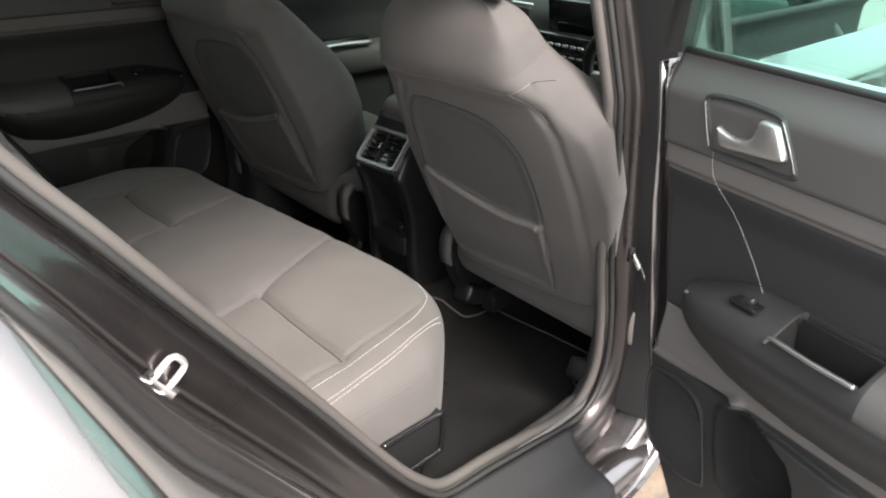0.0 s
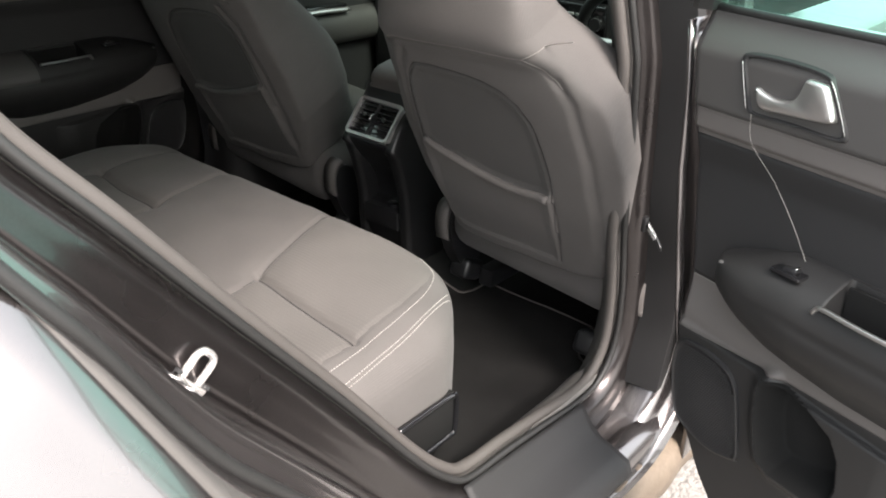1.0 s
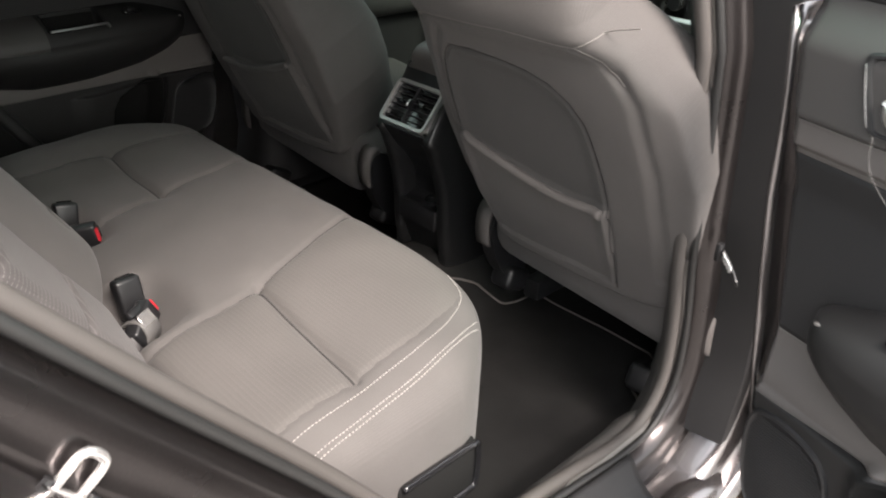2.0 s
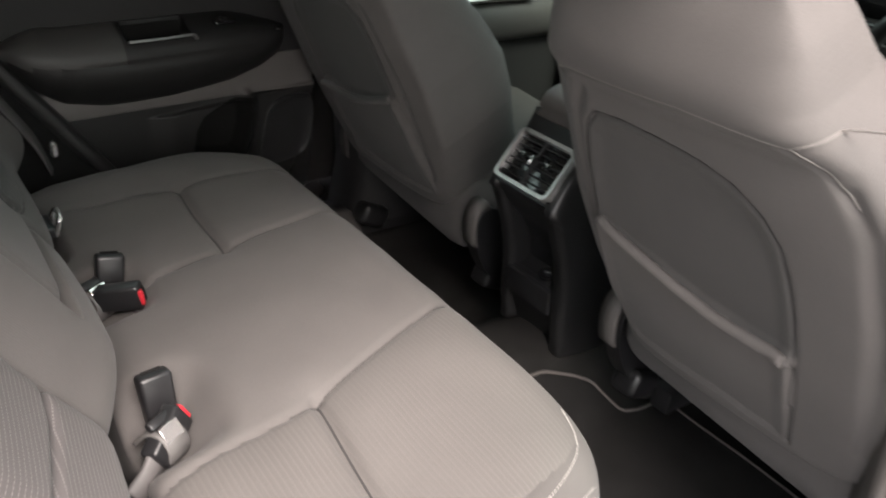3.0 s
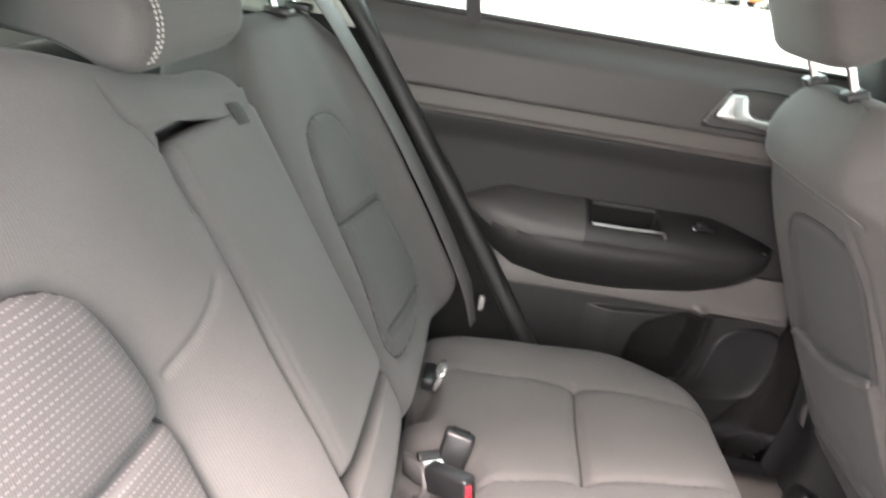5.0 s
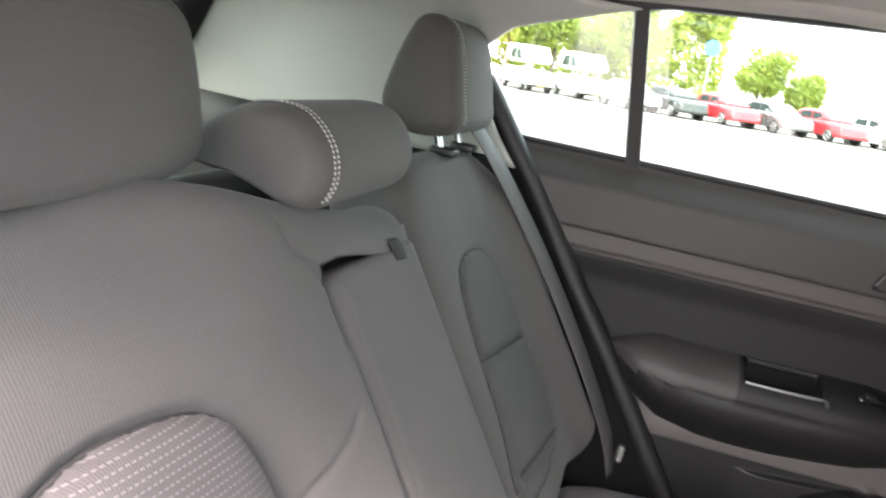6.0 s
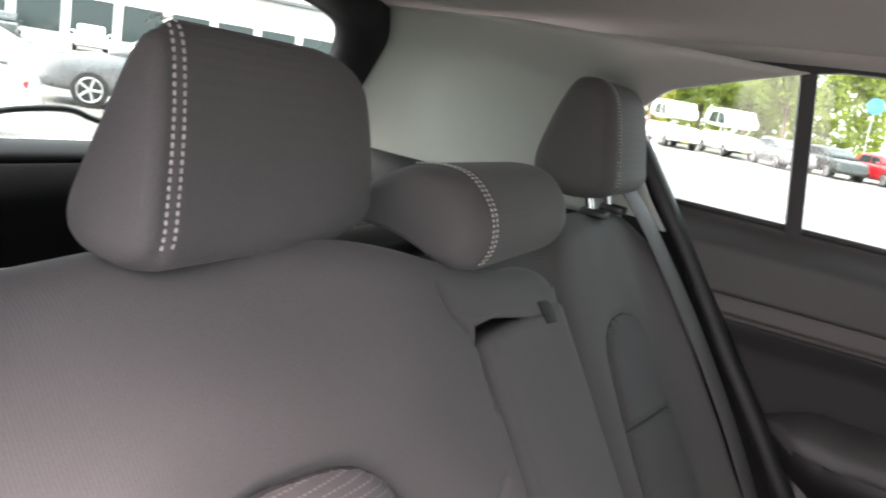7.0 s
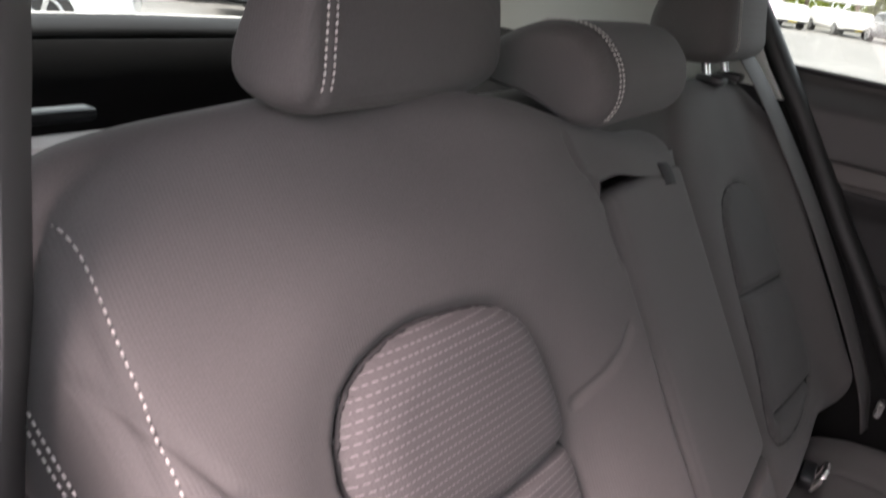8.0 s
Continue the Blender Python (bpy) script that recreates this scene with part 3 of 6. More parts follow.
def tailgate():
    t = thing("tailgate", "dark plastic-lined tailgate with a wide rear window and wiper", "tailgate")
    c = [(0.0, 1.245), (0.32, 1.245), (0.47, 1.26), (0.54, 1.32), (0.535, 1.40), (0.50, 1.475), (0.44, 1.505), (0.3, 1.52), (0.0, 1.53)]
    half = spline(c, 60)
    loop = np.concatenate([half, np.stack([-half[::-1][1:-1, 0], half[::-1][1:-1, 1]], 1)])

    def at(y, z, off=0.0):
        return (-1.12 + (z - 1.245) * 0.62 + 0.06 * y * y + off, y, z)
    inner = np.array([at(y, z) for y, z in loop])
    lips = [np.array([at(y * (1 + k * 0.02 + e), z + (z - 1.38) * (k * 0.05 + e * 1.3), o) for y, z in loop]) for k, e, o in ((0, 0, -0.03), (0, 0, 0.0), (1, 0.005, 0.022), (1, 0.06, 0.035), (1, 0.15, 0.03), (1, 0.2, -0.02))]
    R = np.array(lips)
    R = np.concatenate([R, R[:1]])
    R = np.swapaxes(R, 0, 1)
    R = np.concatenate([R, R[:1]])
    solid("window_surround", *join_rings(R, caps=False), "soft_plastic", t, "dark rounded trim round the rear window")
    P = [[(-1.10 - 0.02 * math.sin(3 * z), y, z) for y in np.linspace(-0.66, 0.66, 20)] for z in np.linspace(0.55, 1.222, 14)]
    V, F = sheet(np.array(P), (-0.05, 0, 0))
    solid("inner_panel", V, F, "soft_plastic", t, "plain dark inner panel")
    P = [[at(y, z, -0.02) for y in np.linspace(-0.56, 0.56, 12)] for z in np.linspace(1.235, 1.53, 8)]
    V, F = sheet(np.array(P), (-0.004, 0, 0))
    solid("window_pane", V, F, "window_glass", t, "lightly tinted rear window")
    w = spline([at(-0.45, 1.262, -0.035), at(-0.1, 1.268, -0.05), at(0.02, 1.284, -0.06), at(0.10, 1.288, -0.06), at(0.17, 1.272, -0.05), at(0.36, 1.264, -0.04), at(0.46, 1.27, -0.035)], 60)
    solid("wiper", *tube(w, 0.005, 8), "black_plastic", t, "black rear wiper arm")
    P = [[at(y, z, -0.028) for y in np.linspace(-0.5, 0.5, 12)] for z in np.linspace(1.215, 1.243, 3)]
    V, F = sheet(np.array(P), (-0.02, 0, 0))
    solid("window_ledge", V, F, "cover_cloth", t, "pale lit ledge under the glass")
    P = [[(-1.14, y, z) for y in np.linspace(-0.75, 0.75, 4)] for z in np.linspace(0.3, 1.2, 4)]
    V, F = sheet(np.array(P), (-0.02, 0, 0))
    solid("outer_skin", V, F, "paint", t)


tailgate()


def shell_closures():
    """Plain outer sides, so that the cabin is closed where no window is."""
    for s in (-1, 1):
        P = [[(x, s * 0.875, z) for x in np.linspace(0.62 if s < 0 else -1.1, 1.7, 8)] for z in np.linspace(0.35, 1.27, 6)]
        V, F = sheet(np.array(P), (0, -s * 0.01, 0))
        solid("side_skin", V, F, "paint", car_body, "painted outer door skin")
    P = [[(1.68, y, z) for y in np.linspace(-0.86, 0.86, 6)] for z in np.linspace(0.3, 1.1, 5)]
    V, F = sheet(np.array(P), (0.02, 0, 0))
    solid("bulkhead", V, F, "black_plastic", car_body)
    for s in (-1, 1):
        P = [[(x, s * y, z) for x in np.linspace(0.70 if s < 0 else -0.2, 1.68, 8)] for y, z in ((0.63, 0.40), (0.64, 0.50), (0.68, 0.52), (0.80, 0.50), (0.87, 0.42), (0.87, 0.30))]
        V, F = sheet(np.array(P), (0, 0, -0.01))
        solid("inner_sill", V, F, "black_plastic", car_body, "dark closed sill")
    # windscreen pillars
    for s in (-1, 1):
        p = spline([(1.0, s * 0.60, 1.565), (1.3, s * 0.65, 1.36), (1.62, s * 0.70, 1.12)], 16)
        solid("windscreen_pillar", *tube(p, 0.04, 12), "grain_plastic", car_body)


shell_closures()


def floor_pan():
    X, Y = np.meshgrid(np.linspace(-1.1, 1.68, 90), np.linspace(-0.64, 0.64, 60), indexing='ij')
    tunnel = 0.12 * np.exp(-(np.abs(Y) / 0.15) ** 3)
    foot = smooth(X, -0.02, 0.12)
    Z = 0.435 + tunnel * foot + (1 - foot) * 0.12 + 0.035 * smooth(np.abs(Y), 0.58, 0.64) + 0.05 * smooth(X, 1.1, 1.6)
    Z += 0.003 * np.sin(X * 37) * np.sin(Y * 29)
    V, F = sheet(np.stack([X, Y, Z], 2), (0, 0, -0.03))
    solid("floor", V, F, "carpet", None, "dark grey needle-felt carpet of the cabin floor", kind="structure")


floor_pan()


# ---- rear bench cushion: local x runs to the car's right, z forward, face upwards ----
CUSHION = Matrix(((0, 0, 1, 0), (-1, 0, 0, 0), (0, -1, 0, 0.62), (0, 0, 0, 1)))
SEAM_R = [(0.24, -0.16), (0.225, 0.0), (0.212, 0.05), (0.165, 0.18), (0.13, 0.30)]
SEAM_L = [(-0.15, -0.16), (-0.185, 0.0), (-0.203, 0.088), (-0.215, 0.2), (-0.22, 0.30)]
EDGE_R = [(0.515, -0.16), (0.505, 0.0), (0.49, 0.14), (0.465, 0.24), (0.43, 0.30)]
EDGE_L = [(-0.44, -0.16), (-0.437, 0.0), (-0.43, 0.14), (-0.42, 0.26), (-0.40, 0.31)]
CROSS_R = [(0.214, 0.044), (0.502, 0.012)]
CROSS_L = [(-0.2, 0.088), (-0.43, 0.092)]
WELLS = [(0.13, -0.125, 0.07, 0.055), (-0.175, -0.115, 0.065, 0.055), (-0.37, -0.15, 0.05, 0.02)]


def cushion_disp(S, H):
    d = 0.009 * np.exp(-((np.abs(S) - 0.52) / 0.06) ** 2) * smooth(H, 0.3, 0.1)
    for line, w, dep in ((SEAM_R, 0.006, 0.006), (SEAM_L, 0.006, 0.006), (EDGE_R, 0.004, 0.003), (EDGE_L, 0.005, 0.004), (CROSS_R, 0.008, 0.009), (CROSS_L, 0.009, 0.010)):
        d = d + groove(dist_line(S, H, line), w, dep)
        d = d + groove(dist_line(S, H, line), 0.03, dep * 0.7)
    # soft wrinkles and sat-on dents
    d = d - 0.008 * np.exp(-((S - 0.33) / 0.13) ** 2 - ((H - 0.02) / 0.15) ** 2) - 0.006 * np.exp(-((S + 0.31) / 0.12) ** 2 - ((H - 0.02) / 0.15) ** 2)
    d = d + 0.0016 * np.sin(S * 31 + 3 * np.sin(H * 13)) * np.sin(H * 23 + S * 7)
    d = d - 0.012 * smooth(H, -0.09, -0.16) + 0.034 * smooth(-S, 0.34, 0.52)
    for sx, hz, rx, rz in WELLS:
        d = d - 0.065 * np.exp(-(np.abs((S - sx) / rx) ** 4 + np.abs((H - hz) / rz) ** 3))
    return d


def rear_cushion():
    c = thing("rear_bench_cushion", "dark grey cloth rear bench cushion with ribbed inserts and pale stitching", "car seat", CUSHION)

    def half(h):
        return 0.612 - 0.115 * float(smooth(h, 0.14, 0.34)) - 0.02 * float(smooth(h, -0.05, -0.2))
    R = cushion_body(-0.17, 0.328, lambda h: -0.02, half, lambda h: 0.167 + 0.07 * (h - 0.05), lambda h: 0.13, 0.065, 0.03, 150, 560, 5.5, cushion_disp)
    V, F = join_rings(R)
    V = np.asarray(V)
    polyR = SEAM_R + EDGE_R[::-1]
    polyL = SEAM_L + EDGE_L[::-1]

    (Va, Fa), (Vb, Fb) = split_faces(V, F, lambda C: inside(C[:, 0], C[:, 2], polyR) & (C[:, 1] < -0.08))
    (Va, Fa), (Vc, Fc) = split_faces(Va, Fa, lambda C: inside(C[:, 0], C[:, 2], polyL) & (C[:, 1] < -0.08))
    solid("cover", Va, Fa, "cloth", c)
    solid("insert_panel", Vb, Fb, "cloth_cord", c, "ribbed woven seat insert")
    solid("insert_panel", Vc, Fc, "cloth", c, "plain woven seat insert")
    top = V[V[:, 1] < -0.03]
    for ln in (SEAM_R, SEAM_L, CROSS_R, CROSS_L, EDGE_L):
        solid("seam", *tube(on_face(top, spline([q for q in ln if q[1] > -0.08], 90)) + np.array([0, 0.0008, 0]), 0.0019 if ln in (CROSS_R, CROSS_L) else 0.0013, 6), "seam_dark", c, "narrow dark seam")
    for off in (0.022, 0.05, 0.056):
        line = spline([(x + off + (0.0 if z < 0.2 else 0.0), z + (off * 0.55 if z > 0.2 else 0)) for x, z in [(0.513, -0.12), (0.505, 0.0), (0.492, 0.12), (0.472, 0.20), (0.43, 0.262), (0.37, 0.288)]], 90)
        stitch_line("stitching", on_face(top, line), c, w=0.0008, up=(0.45, -0.8, 0.25))
    # black fold-lever cover on the outer end
    lever = part("hinge_cover", box((0.577, 0.038, 0.095), (0.044, 0.10, 0.165), 0.015, 3), "matt_black", c, "black hinge cover with a glossy raised rim")
    rim = spline([(0.599, -0.006, 0.02), (0.599, -0.008, 0.155), (0.599, 0.004, 0.172), (0.599, 0.07, 0.172), (0.599, 0.082, 0.155), (0.599, 0.083, 0.03)], 60)
    solid("rim", *tube(rim, 0.006, 8), "gloss_black", lever)
    return c


rear_cushion()

# ---- rear seat backs: local x to the car's left, z up along the back, face towards -y ----
BACK = Matrix(((0, -0.842, -0.539, -0.125), (1, 0, 0, 0), (0, -0.539, 0.842, 0.80), (0, 0, 0, 1)))
PAD_R = [tuple(q) for q in spline([(-0.401, 0.061), (-0.415, 0.209), (-0.43, 0.341), (-0.44, 0.394), (-0.437, 0.424), (-0.416, 0.456), (-0.37, 0.474), (-0.326, 0.472), (-0.286, 0.462), (-0.257, 0.431), (-0.219, 0.328), (-0.223, 0.181), (-0.237, 0.06)], 46, True)]
DIV_R = [(-0.475, 0.353), (-0.317, 0.326), (-0.207, 0.332)]
DIV_R2 = [(-0.46, 0.202), (-0.286, 0.178), (-0.207, 0.185)]
LOW_R = [(-0.59, 0.552), (-0.556, 0.518), (-0.535, 0.473), (-0.518, 0.434), (-0.49, 0.40)]
WING_R = [(-0.553, 0.612), (-0.544, 0.602), (-0.538, 0.581), (-0.538, 0.534), (-0.541, 0.488), (-0.545, 0.446), (-0.55, 0.36), (-0.552, 0.277), (-0.545, 0.1)]
CURVE_R = [(-0.131, 0.392), (-0.147, 0.379), (-0.17, 0.367), (-0.205, 0.356)]
BOL_R = [(-0.15, 0.61), (-0.142, 0.588), (-0.128, 0.536), (-0.108, 0.502), (-0.112, 0.45)]
PAD_L = [tuple(q) for q in spline([(0.23, 0.12), (0.245, 0.25), (0.26, 0.36), (0.285, 0.42), (0.33, 0.442), (0.39, 0.443), (0.44, 0.432), (0.478, 0.40), (0.493, 0.34), (0.49, 0.25), (0.48, 0.12)], 36, True)]
DIV_L = [(0.252, 0.312), (0.492, 0.278)]
DIV_L2 = [(0.238, 0.155), (0.484, 0.118)]


def closed_poly(p):
    return p + p[:1]


def back_right_disp(S, H):
    d = 0.012 * np.exp(-((S + 0.54) / 0.05) ** 2) * smooth(H, 0.62, 0.4)
    PD = dist_line(S, H, closed_poly(PAD_R))
    ins = inside(S, H, PAD_R)
    d = d + groove(PD, 0.006, 0.009) + np.where(ins, 0.006 * smooth(PD, 0, 0.03), 0) + np.where(~ins, groove(PD, 0.035, 0.010), 0)
    d = d + np.where(ins, groove(dist_line(S, H, DIV_R), 0.006, 0.010) + groove(dist_line(S, H, DIV_R), 0.02, 0.004) + groove(dist_line(S, H, DIV_R2), 0.006, 0.008), 0)
    for line, w, dep in ((LOW_R, 0.004, 0.007), (WING_R, 0.005, 0.004), (CURVE_R, 0.005, 0.004), (BOL_R, 0.005, 0.005)):
        d = d + groove(dist_line(S, H, line), w, dep)
    box_d = np.maximum(np.abs(S - 0.028) - 0.132, np.abs(H - 0.328) - 0.191)
    d = d - 0.055 * smooth(-box_d, -0.004, 0.004)
    d = d + 0.0012 * np.sin(S * 26 + 2 * np.sin(H * 17)) * np.sin(H * 19 + S * 9)
    d = d - 0.01 * np.exp(-((S + 0.33) / 0.1) ** 2 - ((H - 0.60) / 0.05) ** 2)
    return d


def lower_middle(R):
    """The middle place's top is lower than the outer ones'."""
    S, H = R[..., 0], R[..., 2]
    R[..., 2] = H - 0.092 * smooth(S, -0.40, 0.10) * smooth(H, 0.515, 0.60) - 0.012 * smooth(S, -0.46, -0.6) * smooth(H, 0.5, 0.64)
    # the outer place is hollow below, and its outer side sweeps back beside the door opening
    R[..., 1] += 0.05 * smooth(-S, 0.09, 0.25) * smooth(R[..., 2], 0.50, 0.28) * smooth(-S, 0.66, 0.50)
    R[..., 1] += smooth(-S, 0.15, 0.62) * (0.045 + 0.075 * smooth(R[..., 2], 0.3, 0.55))
    return R


def seat_back_right():
    b = thing("rear_seat_back", "dark grey cloth seat back with dashed insert and armrest", "car seat", BACK)
    R = cushion_body(0.045, 0.652, lambda h: -0.193, lambda h: 0.367 - 0.012 * float(smooth(h, 0.5, 0.64)), lambda h: 0.07, lambda h: 0.07, 0.045, 0.055, 210, 640, 7, back_right_disp)
    fore = (R[..., 1] < 0).reshape(-1)
    R = lower_middle(R)
    R[..., 1] += 0.062
    V, F = join_rings(R)
    V = np.asarray(V)
    face = V[fore]
    (Va, Fa), (Vb, Fb) = split_faces(V, F, lambda C: inside(C[:, 0], C[:, 2], PAD_R) & (C[:, 1] < 0.10))
    solid("cover", Va, Fa, "cloth", b)
    solid("insert_panel", Vb, Fb, "cloth_dash", b, "grey insert with rows of pale woven dashes")
    solid("insert_seam", *tube(on_face(face, spline(PAD_R, 200, True), 1) + np.array([0, 0.0012, 0]), 0.0024, 8, True), "seam_dark", b, "narrow dark seam round the insert")
    stitch_line("wing_stitching", on_face(face, spline([(x + 0.004, z) for x, z in WING_R], 120), 1), b, step=0.0062, length=0.0042, w=0.0009, up=(-0.3, -0.95, 0))
    hs = np.linspace(0.52, 0.08, 60)
    sweep = 0.118 * 0.375 + 0.075 * smooth(hs, 0.3, 0.55)
    for dy in (0.0, 0.010):
        stitch_line("side_stitching", np.stack([np.full(60, -0.5605), 0.052 + dy + sweep, hs], 1), b, step=0.0056, length=0.0036, w=0.0007, up=(-1, -0.2, 0))
    part("rear_shell", box((-0.17, 0.165, 0.10), (0.62, 0.03, 0.66), 0.012, 2), "carpet", b, "dark carpeted back shell")
    # folded centre armrest in its recess
    A = cushion_body(0.152, 0.508, lambda h: 0.028, lambda h: 0.122, lambda h: 0.04, lambda h: 0.03, 0.014, 0.014, 60, 200, 9, lambda S, H: 0.003 * np.cos((S - 0.028) / 0.12) + groove(np.abs(np.abs(S - 0.028) - 0.108), 0.004, 0.001))
    A[..., 1] += 0.034
    arm = solid("armrest", *join_rings(A), "cloth", b, "folded-up centre armrest")
    st = spline([(0.074, 0.006, 0.516), (0.075, -0.006, 0.513), (0.077, -0.0085, 0.503), (0.078, -0.0085, 0.488)], 20)
    solid("pull_tab", *strap(st, 0.034, 0.0022, (1, 0, -0.12)), "seam_dark", arm, "dark fabric pull tab")
    return b


def back_left_disp(S, H):
    d = 0.045 * np.exp(-((S - 0.60) / 0.05) ** 2) * smooth(H, 0.62, 0.46)
    PD = dist_line(S, H, closed_poly(PAD_L))
    ins = inside(S, H, PAD_L)
    d = d + groove(PD, 0.005, 0.004) + np.where(ins, 0.002 * smooth(PD, 0, 0.03), 0) + np.where(~ins, groove(PD, 0.03, 0.004), 0)
    for line in (DIV_L, DIV_L2):
        d = d + np.where(ins, groove(dist_line(S, H, line), 0.006, 0.009), 0)
    return d + 0.001 * np.sin(S * 26 + 2 * np.sin(H * 17)) * np.sin(H * 19 + S * 9)


def seat_back_left():
    b = thing("rear_seat_back", "narrower dark grey cloth rear seat back with smooth insert", "car seat", BACK)
    R = cushion_body(0.03, 0.605, lambda h: 0.412, lambda h: 0.231 - 0.05 * float(smooth(h, 0.48, 0.61)), lambda h: 0.066, lambda h: 0.07, 0.045, 0.055, 120, 320, 6, back_left_disp)
    R[..., 1] += 0.062
    V, F = join_rings(R)
    V = np.asarray(V)
    (Va, Fa), (Vb, Fb) = split_faces(V, F, lambda C: inside(C[:, 0], C[:, 2], PAD_L) & (C[:, 1] < 0.03))
    solid("cover", Va, Fa, "cloth", b)
    solid("insert_panel", Vb, Fb, "cloth_dark", b, "slightly darker woven insert")
    part("rear_shell", box((0.40, 0.125, 0.10), (0.40, 0.03, 0.66), 0.012, 2), "carpet", b, "dark carpeted back shell")
    solid("insert_seam", *tube(on_face(V, spline(PAD_L, 160, True)) + np.array([0, 0.0012, 0]), 0.0022, 6, True), "seam_dark", b, "narrow dark seam")
    for ln in (DIV_L, DIV_L2):
        solid("insert_seam", *tube(on_face(V, spline(ln, 40)) + np.array([0, 0.0012, 0]), 0.002, 6), "seam_dark", b, "narrow dark seam")
    return b


SB_R = seat_back_right()
SB_L = seat_back_left()


# ---- rear head restraints ----
HEAD = [(-0.484, 1.320), (-0.487, 1.35), (-0.494, 1.39), (-0.503, 1.424), (-0.511, 1.441), (-0.521, 1.446), (-0.530, 1.436), (-0.540, 1.40), (-0.552, 1.355), (-0.558, 1.325), (-0.552, 1.307), (-0.527, 1.298), (-0.495, 1.303)]
HEAD_L = [(-0.418, 1.345), (-0.424, 1.38), (-0.436, 1.43), (-0.452, 1.472), (-0.478, 1.489), (-0.508, 1.484), (-0.525, 1.45), (-0.538, 1.40), (-0.543, 1.36), (-0.53, 1.332), (-0.49, 1.318), (-0.44, 1.324)]
MIDDLE_HEAD = [(-0.418, 1.290), (-0.410, 1.315), (-0.420, 1.345), (-0.45, 1.368), (-0.495, 1.366), (-0.535, 1.345), (-0.556, 1.318), (-0.552, 1.302), (-0.53, 1.298), (-0.50, 1.296), (-0.47, 1.288), (-0.437, 1.278)]


def head_restraint(name, profile, y0, y1, r, label, stitch_y, arc, posts=True, post_y=0.06, taper=0.0, end=None):
    h = thing(name, label, "head restraint")
    R = bolster(profile, y0, y1, r, 26, 90, lambda y, q: sum(groove(np.abs(y - s), 0.004, 0.0022) for s in stitch_y), 2.9, end)
    mid = (y0 + y1) / 2
    zb = min(p[1] for p in profile)
    zt = max(p[1] for p in profile)
    R[..., 1] = mid + (R[..., 1] - mid) * (1 - taper * (R[..., 2] - zb) / (zt - zb))
    V, F = join_rings(R)
    solid("padding", V, F, "cloth", h)
    Qp = spline(profile, 240, True)
    for s in stitch_y:
        sel = Qp[arc[0]:arc[1]]
        for dy in (-0.0045, 0.0045):
            yy = mid + (s + dy - mid) * (1 - taper * (sel[:, 1] - zb) / (zt - zb))
            path = np.stack([sel[:, 0] + 0.001, yy, sel[:, 1] + 0.0006], 1)
            stitch_line("stitching", path, h, step=0.0048, length=0.0031, w=0.0008, up=(0.9, -0.3, 0.25))
    if posts:
        for s in (-1, 1):
            part("post", rod(0.006, 0.09, 14, Matrix.Translation((-0.455, mid + s * post_y, 1.30)) @ Matrix.Rotation(radians(-20), 4, 'Y')), "silver", h, "chrome post")
            part("post_guide", box((-0.447, mid + s * post_y, 1.298), (0.04, 0.036, 0.012), 0.004), "black_plastic", h)
    return h


head_restraint("head_restraint", HEAD, -0.424, -0.160, 0.032, "dark grey cloth head restraint with double pale stitching", (-0.409,), (0, 100), posts=False, taper=0.12, end=0.095)
head_restraint("head_restraint", HEAD_L, 0.362, 0.632, 0.034, "dark grey cloth head restraint standing on chrome posts", (0.395,), (0, 100), taper=0.08)
head_restraint("head_restraint", MIDDLE_HEAD, -0.11, 0.175, 0.045, "low comma-shaped middle head restraint with double stitching", (-0.082,), (0, 95), posts=False)


# ---- front seats: local x to the car's left, z up along the back, face (rear side) towards -y ----
FRONT = Matrix(((0, 0.903, -0.429, 0.56), (1, 0, 0, 0), (0, 0.429, 0.903, 0.755), (0, 0, 0, 1)))
# local y points forward-down here, so the rear side that the back seats see is the face
POCKET_ARCH = [tuple(q) for q in spline([(-0.195, -0.01), (-0.20, 0.10), (-0.195, 0.24), (-0.185, 0.37), (-0.155, 0.428), (-0.08, 0.432), (0.01, 0.424), (0.06, 0.405), (0.098, 0.362), (0.112, 0.30), (0.117, 0.23), (0.118, 0.18), (0.112, 0.08), (0.105, -0.015)], 28)]
POCKET_TOP = [(-0.198, 0.238), (-0.11, 0.208), (-0.02, 0.185), (0.05, 0.177), (0.118, 0.18)]
YOKE = [(-0.205, 0.470), (-0.175, 0.488), (0.0, 0.505), (0.11, 0.497), (0.15, 0.475), (0.178, 0.435)]
YOKE2 = [(0.115, 0.495), (0.16, 0.512), (0.205, 0.524)]
CREASE = [(0.172, 0.455), (0.195, 0.41), (0.21, 0.28), (0.21, 0.13), (0.20, 0.04)]


